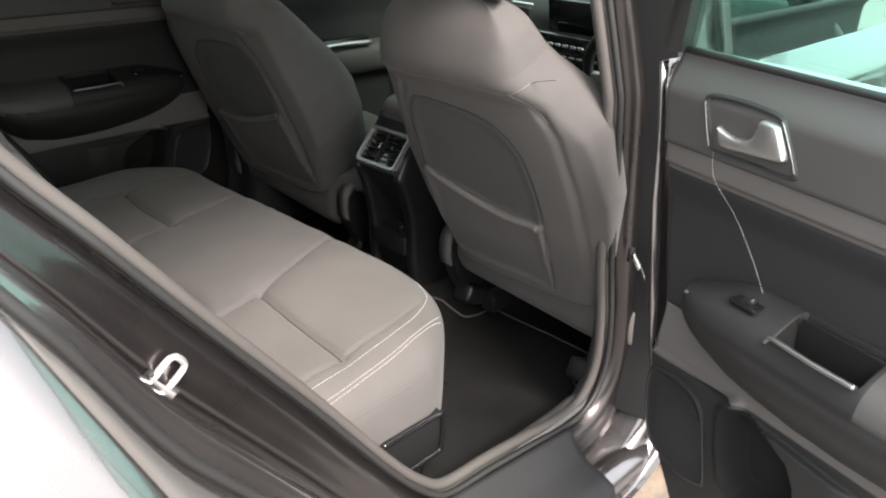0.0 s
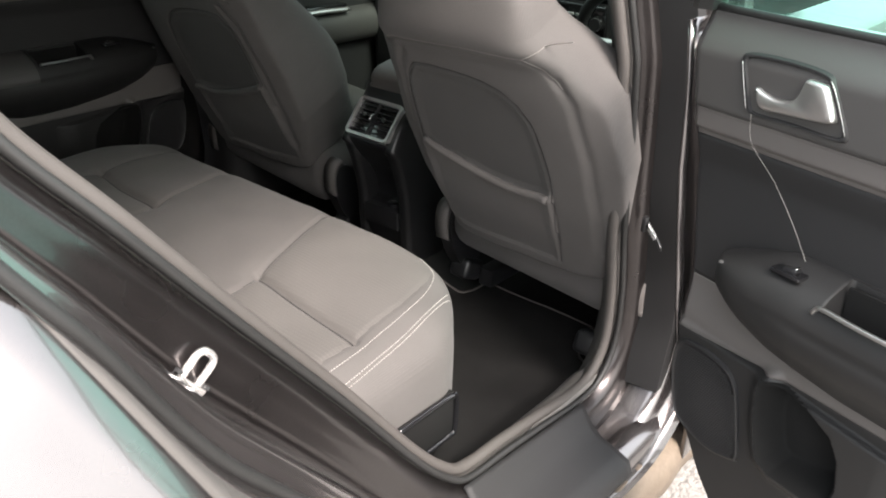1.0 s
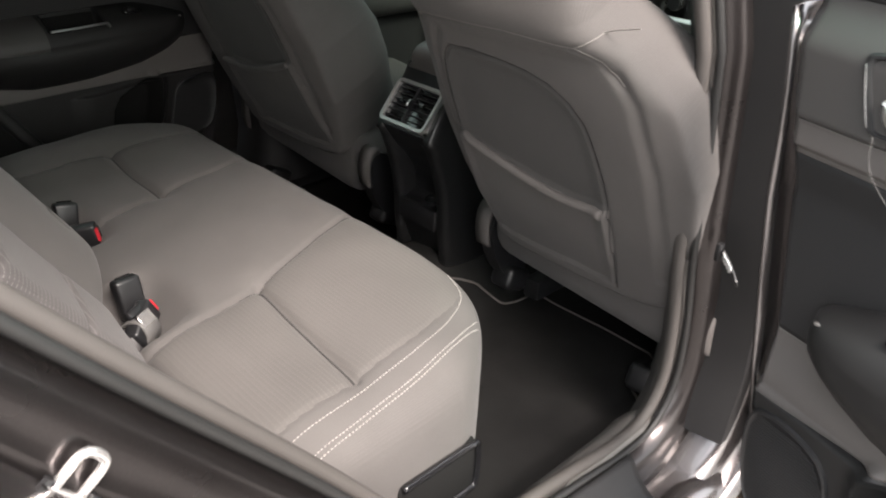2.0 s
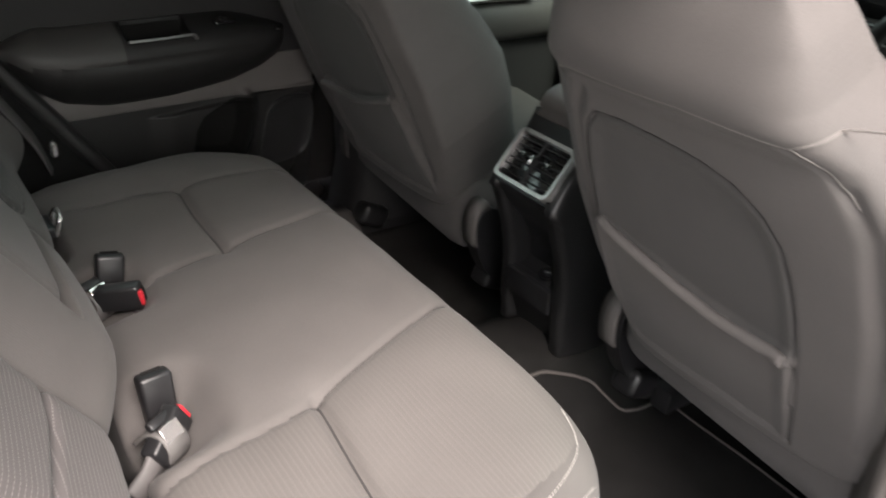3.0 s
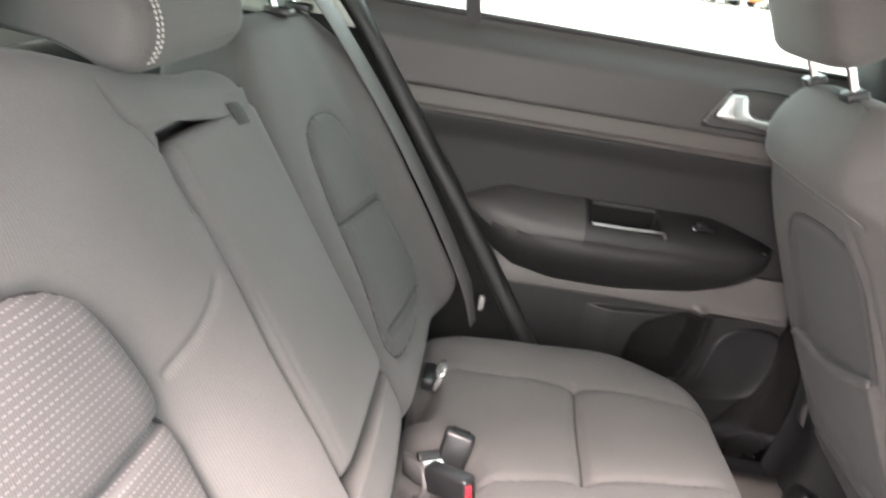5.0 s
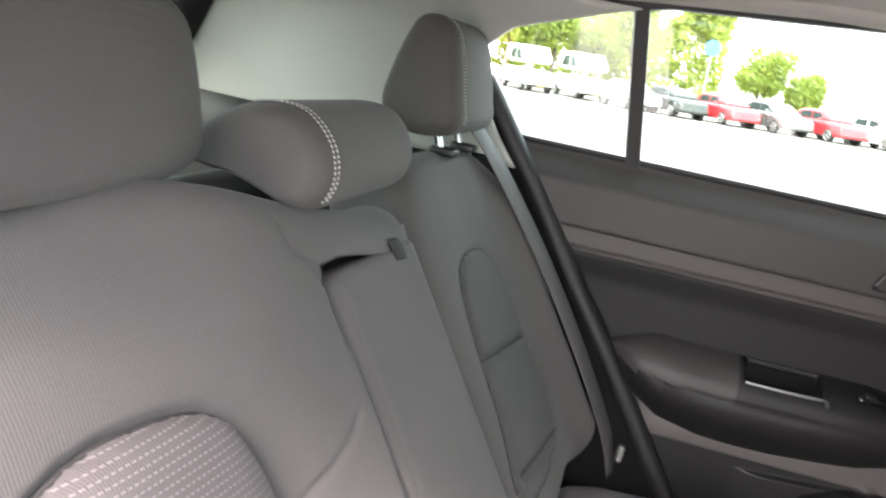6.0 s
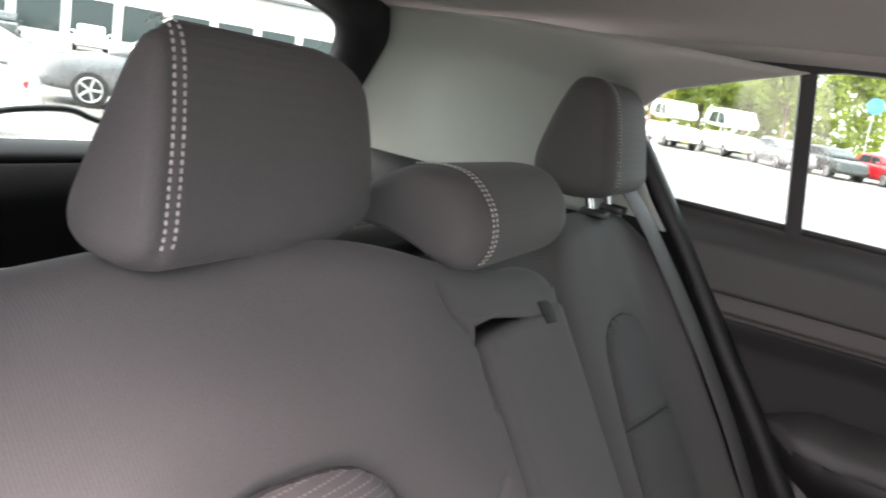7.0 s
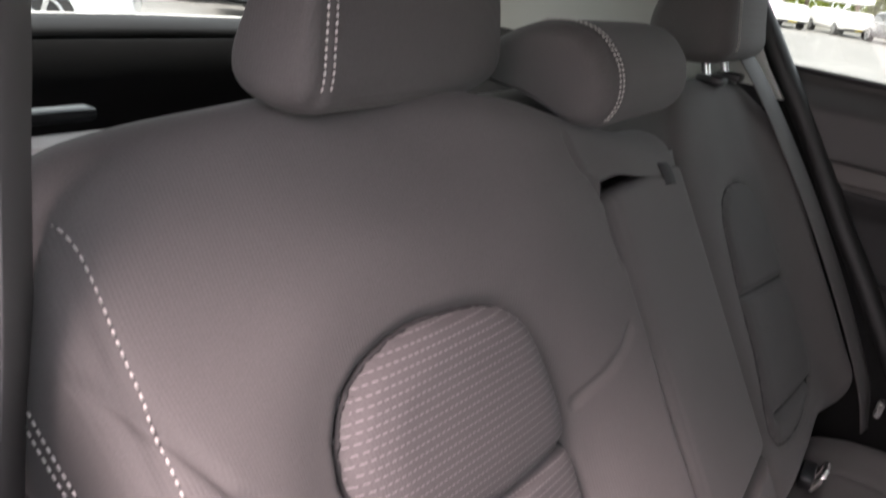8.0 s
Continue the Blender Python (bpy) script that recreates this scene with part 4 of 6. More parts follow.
def front_disp(S, H):
    d = groove(dist_line(S, H, POCKET_ARCH), 0.0035, 0.004)
    ins = inside(S, H, POCKET_ARCH)
    d = d - np.where(ins, 0.006 * smooth(dist_line(S, H, POCKET_ARCH), 0, 0.03), 0)
    t = np.interp(S, [p[0] for p in POCKET_TOP], [p[1] for p in POCKET_TOP])
    k = H - t
    d = d + np.where(ins, 0.011 * smooth(k, 0.012, -0.012) * smooth(H, -0.01, 0.1), 0)
    d = d + groove(dist_line(S, H, YOKE), 0.004, 0.004) + groove(dist_line(S, H, YOKE2), 0.004, 0.003)
    d = d + groove(dist_line(S, H, CREASE), 0.009, 0.007) + groove(dist_line(S, H, [(-x, z) for x, z in CREASE]), 0.009, 0.007)
    d = d + 0.02 * smooth(H, 0.465, 0.515) - 0.02 * smooth(np.abs(S), 0.19, 0.26) - 0.06 * smooth(H, 0.52, 0.67)
    d = d + 0.0012 * np.sin(S * 23 + 2 * np.sin(H * 15)) * np.sin(H * 17 + S * 9)
    return d


def front_seat(y, flip, label, top, gap):
    """A front seat seen from behind. flip: the side of the outer shoulder seam."""
    f = thing("front_seat", label, "car seat", Matrix.Translation((0, y, 0)) @ FRONT, "front seats")

    def half(h):
        return float(np.interp(h, [-0.06, 0.03, 0.12, 0.25, 0.40, 0.48, 0.53, 0.58, 0.62, 0.67], [0.198, 0.222, 0.255, 0.266, 0.245, 0.212, 0.178, 0.166, 0.148, 0.13])) - 0.012 * float(smooth(h, top - 0.15, top))

    def disp(S, H):
        return front_disp(S * flip, H)
    R = cushion_body(-0.06, top, lambda h: 0.04 * (-flip) * float(smooth(h, 0.36, 0.54)), half, lambda h: 0.055, lambda h: float(np.interp(h, [0, 0.2, 0.3, 0.42, 0.5, 0.67], [0.21, 0.21, 0.18, 0.125, 0.085, 0.04])), 0.06, 0.03, 190, 420, 4.5, disp)
    R[..., 1] += 0.045
    V, F = join_rings(R)
    V = np.asarray(V)
    poly = [(x * flip, z) for x, z in POCKET_ARCH]
    (Va, Fa), (Vb, Fb) = split_faces(V, F, lambda C: inside(C[:, 0], C[:, 2], poly) & (C[:, 1] < 0.04) & (C[:, 2] > np.interp(C[:, 0] * flip, [p[0] for p in POCKET_TOP], [p[1] for p in POCKET_TOP])))
    back = solid("backrest", Va, Fa, "cloth", f)
    solid("back_panel", Vb, Fb, "cloth_dark", f, "smooth cloth panel above the pocket")
    band = on_face(V, spline([(x * flip * 0.94, z - 0.004) for x, z in POCKET_TOP], 60))
    band[:, 1] -= 0.004
    band[:4, 1] += np.array([0.008, 0.005, 0.003, 0.001])
    solid("pocket_hem", *tube(band, 0.0085, 10), "cloth", f, "rounded elastic hem of the map pocket")
    POCKET = POCKET_ARCH[6:]
    for line, o in ((POCKET, 0.0), (YOKE, 0.003), (YOKE2, 0.003)):
        ln = on_face(V, spline([(x * flip, z + o) for x, z in line], 140))
        solid("piping", *tube(ln + np.array([0, 0.0, 0]), 0.0011, 6), "cord_edge" if line is not POCKET else "seam_dark", f, "edge piping")
    # lower shell and tilt covers
    part("lower_trim", box((0, 0.06, -0.055), (0.37, 0.09, 0.07), 0.025, 3), "black_plastic", f)
    for s in (-1, 1):
        cov = part("tilt_cover", rod(0.05, 0.035, 32, Matrix.Translation((s * 0.255, 0.05, -0.155)) @ Matrix.Diagonal((1, 0.95, 2.1, 1)) @ Matrix.Rotation(radians(90), 4, 'Y')), "black_plastic", f, "long black tilt cover")
        cap = [[(s * (0.243 + k * 0.036), 0.05 + q * math.cos(a), -0.155 + q * 2.2 * math.sin(a)) for k in (0, 1) for q in ((0.049, 0.056) if k == 0 else (0.056, 0.047))] for a in np.linspace(radians(75), radians(160), 24)]
        solid("rim", *join_rings(np.array(cap)), "grey_plastic", cov, "pale worn rim")
    # seat squab in front, on its runners
    W = (Matrix.Translation((0, y, 0)) @ FRONT).inverted()
    part("squab", box((0, 0, 0), (0.50, 0.52, 0.16), 0.06, 4, None), "cloth", f).matrix_local = W @ pose(0.86, y, 0.70, 0, -5, 90)
    for s in (-1, 1):
        part("runner", box((0, 0, 0), (0.40, 0.045, 0.05), 0.008), "black_plastic", f).matrix_local = W @ pose(0.91, y + s * 0.2, 0.525, 0, 0, 0)
        part("runner_foot", box((0, 0, 0), (0.075, 0.058, 0.055), 0.014, 3), "black_plastic", f, "black plastic runner end cap").matrix_local = W @ pose(0.69 if s * y < 0 else 0.625, y + s * (0.245 if s * y < 0 else 0.165), 0.548 if s * y < 0 else 0.53, 0, 24, 0)
        part("head_post", rod(0.006, 0.16, 14, Matrix.Translation((s * 0.075, 0.055, top + 0.07))), "silver", f, "chrome post")
        part("post_guide", box((s * 0.075, 0.055, top + 0.0), (0.034, 0.03, 0.014), 0.004), "black_plastic", f)
    hr = cushion_body(top + gap, top + gap + 0.18, lambda h: 0.0, lambda h: 0.135 - 0.02 * float(smooth(h, top + 0.155, top + 0.305)), lambda h: 0.05, lambda h: 0.055, 0.05, 0.03, 30, 120, 4, lambda S, H: 0 * S)
    hr[..., 1] += 0.06
    solid("headrest", *join_rings(hr), "cloth", f)
    return f


front_seat(-0.457, -1, "dark grey cloth front seat seen from behind, with a map pocket", 0.645, 0.105)
front_seat(0.462, 1, "dark grey cloth front seat beside the far door", 0.605, 0.045)


# ---- doors: local x from the hinge edge rearwards, y into the cabin (times side), z up ----
RIM = [(0.275, 0.862), (0.266, 0.83), (0.270, 0.79), (0.280, 0.75), (0.292, 0.722), (0.315, 0.712), (0.36, 0.712), (0.41, 0.716)]
BIN = [(0.268, 0.848), (0.266, 0.83), (0.270, 0.79), (0.280, 0.75), (0.292, 0.722), (0.315, 0.712), (0.36, 0.712), (0.402, 0.716), (0.404, 0.75), (0.396, 0.79), (0.378, 0.818), (0.34, 0.838), (0.30, 0.847)]


def door_panel_p(L, z, full=True):
    """How far the inner panel stands into the cabin."""
    L, z = np.asarray(L, float), np.asarray(z, float)
    L, z = np.broadcast_arrays(L, z)
    p = 0.014 * smooth(z, 1.187, 1.196) - 0.03 * smooth(z, 1.262, 1.318)
    p = p + 0.008 * smooth(z, 1.155, 1.162) * (1 - smooth(z, 1.187, 1.196))
    p = p - 0.012 * smooth(z, 1.15, 1.10)
    p = p + 0.018 * smooth(z, 0.93, 0.86)
    crease = np.interp(L, [0.07, 0.25, 0.33, 0.44, 0.9], [0.859, 0.853, 0.844, 0.836, 0.83])
    p = p + 0.012 * smooth(crease - z, 0.0, 0.006) * smooth(L, 0.50, 0.44)
    # bottle bin: a deep pocket behind a proud rounded rim
    D = np.where(inside(L, z, BIN), dist_line(L, z, BIN + BIN[:1]), 0)
    ridge = np.interp(z, [0.70, 0.779, 0.829, 0.847], [0.352, 0.338, 0.301, 0.262])
    p = p + 0.014 * np.exp(-(dist_line(L, z, RIM) / 0.012) ** 2) * smooth(0.868 - z, 0, 0.02)
    p = p - (0.034 + 0.026 * smooth(L - ridge, -0.03, 0.05)) * smooth(D, 0.0, 0.022)
    return p


def door_front(z):
    return np.interp(z, [0.5, 0.56, 0.62, 0.68, 0.75, 0.85, 1.08, 1.2, 1.31], [0.30, 0.24, 0.185, 0.145, 0.118, 0.092, 0.05, 0.04, 0.022])


def door_rear(z):
    return np.interp(z, [0.5, 0.578, 0.70, 0.889, 1.086, 1.222, 1.319], [0.56, 0.62, 0.71, 0.86, 1.02, 1.13, 1.20])


def rear_door(m, side, label, is_open, shift=0.0):
    d = thing("rear_door", label, "car door", m)

    def W(L, p, z):
        return (L, side * p, z)

    def panel(z0, z1, n, name, mat, lab):
        P = []
        for z in np.linspace(z0, z1, n):
            u = np.linspace(0, 1, 300)
            L = door_front(z) + (door_rear(z) - door_front(z)) * u
            p = door_panel_p(L, np.full(L.shape, z)) - 0.02 * smooth(u, 0.02, 0.0) - 0.02 * smooth(u, 0.99, 1.0)
            P.append([W(a, b, z) for a, b in zip(L, p)])
        V, F = sheet(np.array(P), (0, -side * 0.012, 0))
        # faces inside the pocket are coloured black to stand for the shade there
        if name == "lower_panel":
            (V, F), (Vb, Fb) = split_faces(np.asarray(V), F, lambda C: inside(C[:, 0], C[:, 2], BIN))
            solid("bottle_bin", Vb, Fb, "matt_black", d, "deep bottle pocket, blackened for the shade inside")
        return solid(name, V, F, mat, d, lab)
    panel(1.190, 1.318, 40, "upper_panel", "grain_plastic", "dark grey grained upper door panel")
    panel(1.150, 1.190, 16, "trim_band", "grey_plastic", "lighter grey band under the upper panel")
    panel(0.93, 1.150, 30, "middle_panel", "soft_plastic", "near-black soft middle door panel")
    panel(0.852, 0.93, 24, "lower_band", "grey_plastic", "grey plastic band below the armrest")
    panel(0.50, 0.852, 170, "lower_panel", "arm_plastic", "dark grained lower door panel with a bottle pocket")
    # armrest, with a deep pull cup sunk in its top
    def AL(L):
        return L + float(np.interp(L, [0.15, 0.33, 0.47, 0.76], [0.3, 0.8, 0.87, 0.0])) * shift

    rings = []
    for L in np.r_[0.150, 0.153, 0.160, 0.170, 0.182, 0.197, 0.212, np.linspace(0.232, 0.325, 14), np.linspace(0.330, 0.348, 9), np.linspace(0.358, 0.445, 10), np.linspace(0.452, 0.470, 9), np.linspace(0.49, 0.66, 22), 0.69, 0.715, 0.735, 0.748, 0.756, 0.76]:
        zt = np.interp(L, [0.15, 0.17, 0.20, 0.3, 0.6, 0.72, 0.76], [0.996, 1.003, 1.006, 1.006, 1.004, 1.012, 1.006])
        zb = np.interp(L, [0.15, 0.167, 0.204, 0.26, 0.308, 0.374, 0.45, 0.52, 0.62, 0.70, 0.74, 0.76], [0.955, 0.935, 0.912, 0.892, 0.884, 0.876, 0.874, 0.876, 0.892, 0.93, 0.97, 1.0])
        dep = np.interp(L, [0.15, 0.165, 0.19, 0.22, 0.3, 0.6, 0.7, 0.76], [0.014, 0.044, 0.058, 0.064, 0.068, 0.066, 0.054, 0.01])
        th = np.concatenate([np.linspace(-np.pi / 2, 0.9, 34)[:-1], np.linspace(0.9, np.pi / 2, 50)])
        c, s = np.cos(th), np.sin(th)
        e = 2 / 4.2
        rise = 0.028 * smooth(L, 0.15, 0.27) * smooth(0.76 - L, 0.0, 0.12)
        pp = dep * np.abs(c) ** e
        pz = (zt + zb) / 2 + (zt - zb) / 2 * np.sign(s) * np.abs(s) ** e
        pz = pz + np.where(s > 0, rise * (1 - pp / dep), 0)
        pp = pp * (0.55 + 0.45 * smooth((pz - zb) / (zt - zb), 0.0, 0.55))
        pp = pp - 0.003 * np.exp(-((pz - (zt - 0.038)) / 0.003) ** 2)
        cup = smooth(L, 0.336, 0.344) * smooth(0.462 - L, 0.0, 0.008)
        pz = pz - 0.05 * cup * smooth(0.054 - pp, 0.0, 0.006) * smooth(pp, 0.0, 0.005) * (s > 0.6)
        pp = np.concatenate([pp - 0.004, [-0.02, -0.02]])
        pz = np.concatenate([pz, [zt + rise, zb]])
        rings.append([W(AL(L), a, b) for a, b in zip(pp, pz)])
    arm_pad_from = AL(0.474)
    R = np.array(rings)
    V, F = join_rings(R)
    (Va, Fa), (Vb, Fb) = split_faces(np.asarray(V), F, lambda C: (C[:, 0] > arm_pad_from) & (C[:, 2] > np.interp(C[:, 0], [AL(0.47), 0.70, 0.76], [0.966, 0.972, 0.99])))
    arm = solid("armrest", Va, Fa, "arm_plastic", d, "black plastic door armrest", sharp=50)
    solid("arm_pad", Vb, Fb, "grain_plastic", arm, "padded grey top of the armrest")
    # added black plate over the cup's wall, in place of the shade inside
    part("cup_shade", box(W(AL(0.402), 0.008, 1.0), (0.118, 0.004, 0.058), 0.001, 1), "matt_black", arm, "black plate added for the shade in the pull cup")
    P = spline([W(AL(a), b, z) for a, b, z in ((0.330, 0.056, 0.998), (0.334, 0.055, 1.006), (0.342, 0.056, 1.009), (0.40, 0.059, 1.008), (0.462, 0.059, 1.008))], 40)
    solid("pull_strip", *strap(P, 0.009, 0.005, (0, side, 0.3)), "dull_silver", arm, "satin silver strip on the pull handle")
    sw = part("window_switch", box(W(AL(0.272), 0.030, 1.0215), (0.046, 0.026, 0.008), 0.004, 2), "gloss_black", arm, "window switch")
    part("switch_rocker", box(W(AL(0.274), 0.030, 1.027), (0.022, 0.015, 0.008), 0.004, 2, Matrix.Rotation(radians(-14), 4, 'Y')), "black_plastic", sw)
    part("switch_mark", box(W(AL(0.281), 0.030, 1.0318), (0.005, 0.010, 0.0015), 0.0005, 1, Matrix.Rotation(radians(-14), 4, 'Y')), "silver", sw)
    part("tip_lamp", box(W(AL(0.176), 0.038, 0.996), (0.012, 0.007, 0.004), 0.0015, 2), "satin_silver", arm, "small bright inset")
    # release handle in its recess
    bez = [(0.126, 1.268), (0.133, 1.278), (0.19, 1.281), (0.246, 1.277), (0.262, 1.266), (0.278, 1.24), (0.292, 1.213), (0.284, 1.203), (0.22, 1.204), (0.158, 1.203), (0.146, 1.211), (0.136, 1.238)]
    B = spline([(a + shift, b) for a, b in bez], 100, True)
    c = B.mean(0)

    def proud(b):
        return -0.012 * float(smooth(b, 1.262, 1.31))
    rows = []
    for k, o in ((1.03, 0.010), (1.01, 0.0165), (0.985, 0.018), (0.93, 0.0175), (0.895, 0.013), (0.86, -0.004), (0.80, -0.018), (0.0, -0.024)):
        q = c + (B - c) * k
        rows.append([W(a, o + proud(b), b) for a, b in q])
    hb = solid("handle_bezel", *join_rings(np.array(rows)), "soft_plastic", d, "dark recess behind the release handle", sharp=40)
    # edge highlights of the bezel, drawn as thin silver cords left and right
    for ln in ([(0.1275, 1.268), (0.137, 1.237), (0.147, 1.209)], [(0.256, 1.271), (0.263, 1.264), (0.278, 1.238), (0.291, 1.212)]):
        Pl = spline([W(a + shift, 0.018 + proud(b), b) for a, b in ln], 20)
        solid("bezel_glint", *tube(Pl, 0.0005, 6), "satin_silver", hb, "thin bright line beside the recess")
    grip = [(0.157, 1.240), (0.170, 1.236), (0.187, 1.2325), (0.205, 1.234), (0.214, 1.238), (0.220, 1.248), (0.2245, 1.263), (0.230, 1.267), (0.252, 1.266), (0.259, 1.261), (0.268, 1.245), (0.2755, 1.229), (0.271, 1.222), (0.239, 1.218), (0.200, 1.2145), (0.173, 1.213), (0.163, 1.219), (0.158, 1.229)]
    G = spline([(a + shift, b) for a, b in grip], 110, True)
    T = np.roll(G, -1, 0) - np.roll(G, 1, 0)
    Nn = np.stack([T[:, 1], -T[:, 0]], 1)
    Nn /= np.linalg.norm(Nn, axis=1)[:, None]
    if ((G - G.mean(0)) * Nn).sum() < 0:
        Nn = -Nn
    rows = []
    for k, o in ((0.001, 0.004), (0.0, 0.012), (0.0006, 0.0175), (0.0022, 0.0205), (0.0045, 0.0218)):
        tall = 0.004 * smooth(G[:, 0] - shift, 0.20, 0.25)
        rows.append([W(a, o + q, b) for (a, b), q in zip(G - Nn * k, tall)])
    solid("release_handle", *join_rings(np.array(rows)), "satin_silver", hb, "silver release handle", sharp=60)
    # speaker grille
    S0 = spline([(0.109, 0.80), (0.114, 0.825), (0.13, 0.835), (0.165, 0.837), (0.205, 0.828), (0.224, 0.812), (0.234, 0.79), (0.248, 0.735), (0.256, 0.695), (0.245, 0.684), (0.20, 0.676), (0.145, 0.69), (0.125, 0.715), (0.113, 0.76)], 70, True)
    sc = S0.mean(0)
    rows = [[W(a, door_panel_p(a, b).item() + o, b) for a, b in sc + (S0 - sc) * k] for k, o in ((1.03, -0.002), (1.0, 0.004), (0.96, 0.005), (0.93, 0.003), (0.5, 0.0045), (0.05, 0.005))]
    gr = solid("speaker_grille", *join_rings(np.array(rows)), "black_plastic", d, "black perforated speaker grille", sharp=50)
    V, F = [], []
    for i, a in enumerate(np.arange(0.105, 0.262, 0.0042)):
        for j, b in enumerate(np.arange(0.67, 0.84, 0.0042)):
            aa = a + (0.0021 if j % 2 else 0)
            if not inside(np.array([aa]), np.array([b]), (sc + (S0 - sc) * 0.9).tolist())[0]:
                continue
            p = door_panel_p(aa, b).item() + 0.0048
            o = len(V)
            for q in range(6):
                V.append(W(aa + 0.0017 * math.cos(q * math.pi / 3), p, b + 0.0017 * math.sin(q * math.pi / 3)))
            V.append(W(aa, p + 0.0016, b))
            F += [(o + q, o + (q + 1) % 6, o + 6) for q in range(6)]
    solid("grille_studs", V, F, "soft_plastic", gr, "fine grid of grille bars", kind="stuff")
    # outer skin, window frame and glass
    P = []
    for z in np.linspace(0.40, 1.30, 16):
        a, b = door_front(max(z, 0.55)) - 0.03, door_rear(max(z, 0.55)) + 0.05
        P.append([W(L, -0.115 - 0.03 * math.sin((z - 0.4) * 3.2), z) for L in np.linspace(a, b, 14)])
    V, F = sheet(np.array(P), (0, side * 0.008, 0))
    solid("outer_skin", V, F, "paint", d, "dark painted outer skin")

    def lean(z):
        return -0.022 - 0.0 * z + 0.16 * max(z - 1.3, 0)
    frame_in = [(0.045, 1.318), (0.065, 1.40), (0.10, 1.50), (0.13, 1.58), (0.20, 1.600), (0.45, 1.604), (0.80, 1.578), (1.00, 1.535), (1.075, 1.502), (1.10, 1.455), (1.08, 1.38), (1.045, 1.34), (1.0, 1.318)]
    fr = []
    for a, b in frame_in:
        c0 = np.array([0.55, 1.43])
        o = np.array([a, b])
        v = np.array([(-0.036 if a < 0.15 else 0.05 if a > 1.0 else 0), (0.032 if b > 1.45 else 0)])
        q = o + v
        fr.append([W(a, lean(b) + 0.014, b), W(a, lean(b) - 0.016, b), W(q[0], lean(q[1]) - 0.02, q[1]), W(q[0], lean(q[1]) + 0.012, q[1]), W((q[0] + a) / 2, lean(b) + 0.022, (q[1] + b) / 2)])
    solid("window_frame", *join_rings(np.array(fr)), "rubber", d, "black window frame with rubber channel", sharp=50)
    bar = np.array([[W(0.80 + 0.045 * (z - 1.318) / 0.24 - w, lean(z) + q, z) for w, q in ((0.012, 0.012), (-0.012, 0.012), (-0.014, -0.012), (0.014, -0.012))] for z in np.linspace(1.312, 1.592, 8)])
    solid("quarter_bar", *join_rings(bar), "rubber", d, "black bar between main and quarter glass", sharp=40)
    P = []
    for v in np.linspace(0, 1, 8):
        z = 1.305 + 0.297 * v
        P.append([W(0.035 + 0.09 * v + (1.06 - 0.035 - 0.12 * v) * u, lean(z) - 0.003, z) for u in np.linspace(0, 1, 10)])
    V, F = sheet(np.array(P), (0, -side * 0.004, 0))
    solid("window_pane", V, F, "door_glass" if is_open else "window_glass", d, "green-tinted door glass" if is_open else "lightly tinted door glass")
    belt = spline([W(0.03, -0.02, 1.322), W(0.5, -0.02, 1.322), W(1.02, -0.02, 1.322)], 20)
    solid("belt_seal", *tube(belt, 0.006, 8), "rubber", d)
    if is_open:
        ch = spline([W(0.0, -0.07, 1.305), W(0.5, -0.075, 1.312), W(1.1, -0.08, 1.318)], 20)
        solid("chrome_line", *tube(ch, 0.012, 8), "silver", d, "chrome window line")
        th = spline([W(0.158, 0.019, 1.203), W(0.163, 0.013, 1.165), W(0.203, 0.003, 1.12), W(0.243, 0.003, 1.075), W(0.278, 0.010, 1.036)], 60)
        solid("thread", *tube(th, 0.00022, 6), "thread", d, "thin white thread hanging over the panel")
        # edge face towards the hinges
        P = [[(door_front(z) - 0.012 + k, side * p, z) for k, p in ((0.0, 0.0), (-0.012, -0.03), (-0.014, -0.07), (-0.008, -0.112))] for z in np.linspace(0.48, 1.30, 20)]
        V, F = sheet(np.array(P), (0.006, 0, 0))
        solid("edge_face", V, F, "paint", d, "painted hinge edge")
    return d


TH = radians(73)
OPEN_DOOR = Matrix(((-math.cos(TH), math.sin(TH), 0, 0.355), (-math.sin(TH), -math.cos(TH), 0, -0.833), (0, 0, 1, 0), (0, 0, 0, 1)))
rear_door(OPEN_DOOR, -1, "open rear door with black armrest, silver handle and tinted glass", True)
rear_door(Matrix.Translation((0.62, 0.742, 0)) @ Matrix.Rotation(radians(183.5), 4, 'Z'), 1, "closed far rear door with black armrest and silver handle", False, 0.08)


def check_strap():
    c = thing("door_check", "greasy steel door check arm with a coiled spring at the pillar", "door check")
    p = spline([(0.527, -0.752, 0.893), (0.515, -0.778, 0.880), (0.503, -0.796, 0.866)], 14)
    solid("arm", *strap(p, 0.008, 0.004, (0, 0.2, 1)), "black_plastic", c)
    part("bracket", box((0.528, -0.748, 0.893), (0.014, 0.010, 0.03), 0.003), "black_plastic", c)
    turns = []
    for a in np.linspace(0, 9 * math.pi, 110):
        k = a / (9 * math.pi)
        turns.append((0.526 - 0.016 * k + 0.006 * math.cos(a), -0.756 - 0.024 * k + 0.002 * math.cos(a), 0.892 - 0.012 * k + 0.007 * math.sin(a)))
    solid("spring", *tube(turns, 0.0012, 6), "alloy", c, "greasy coiled spring")


check_strap()


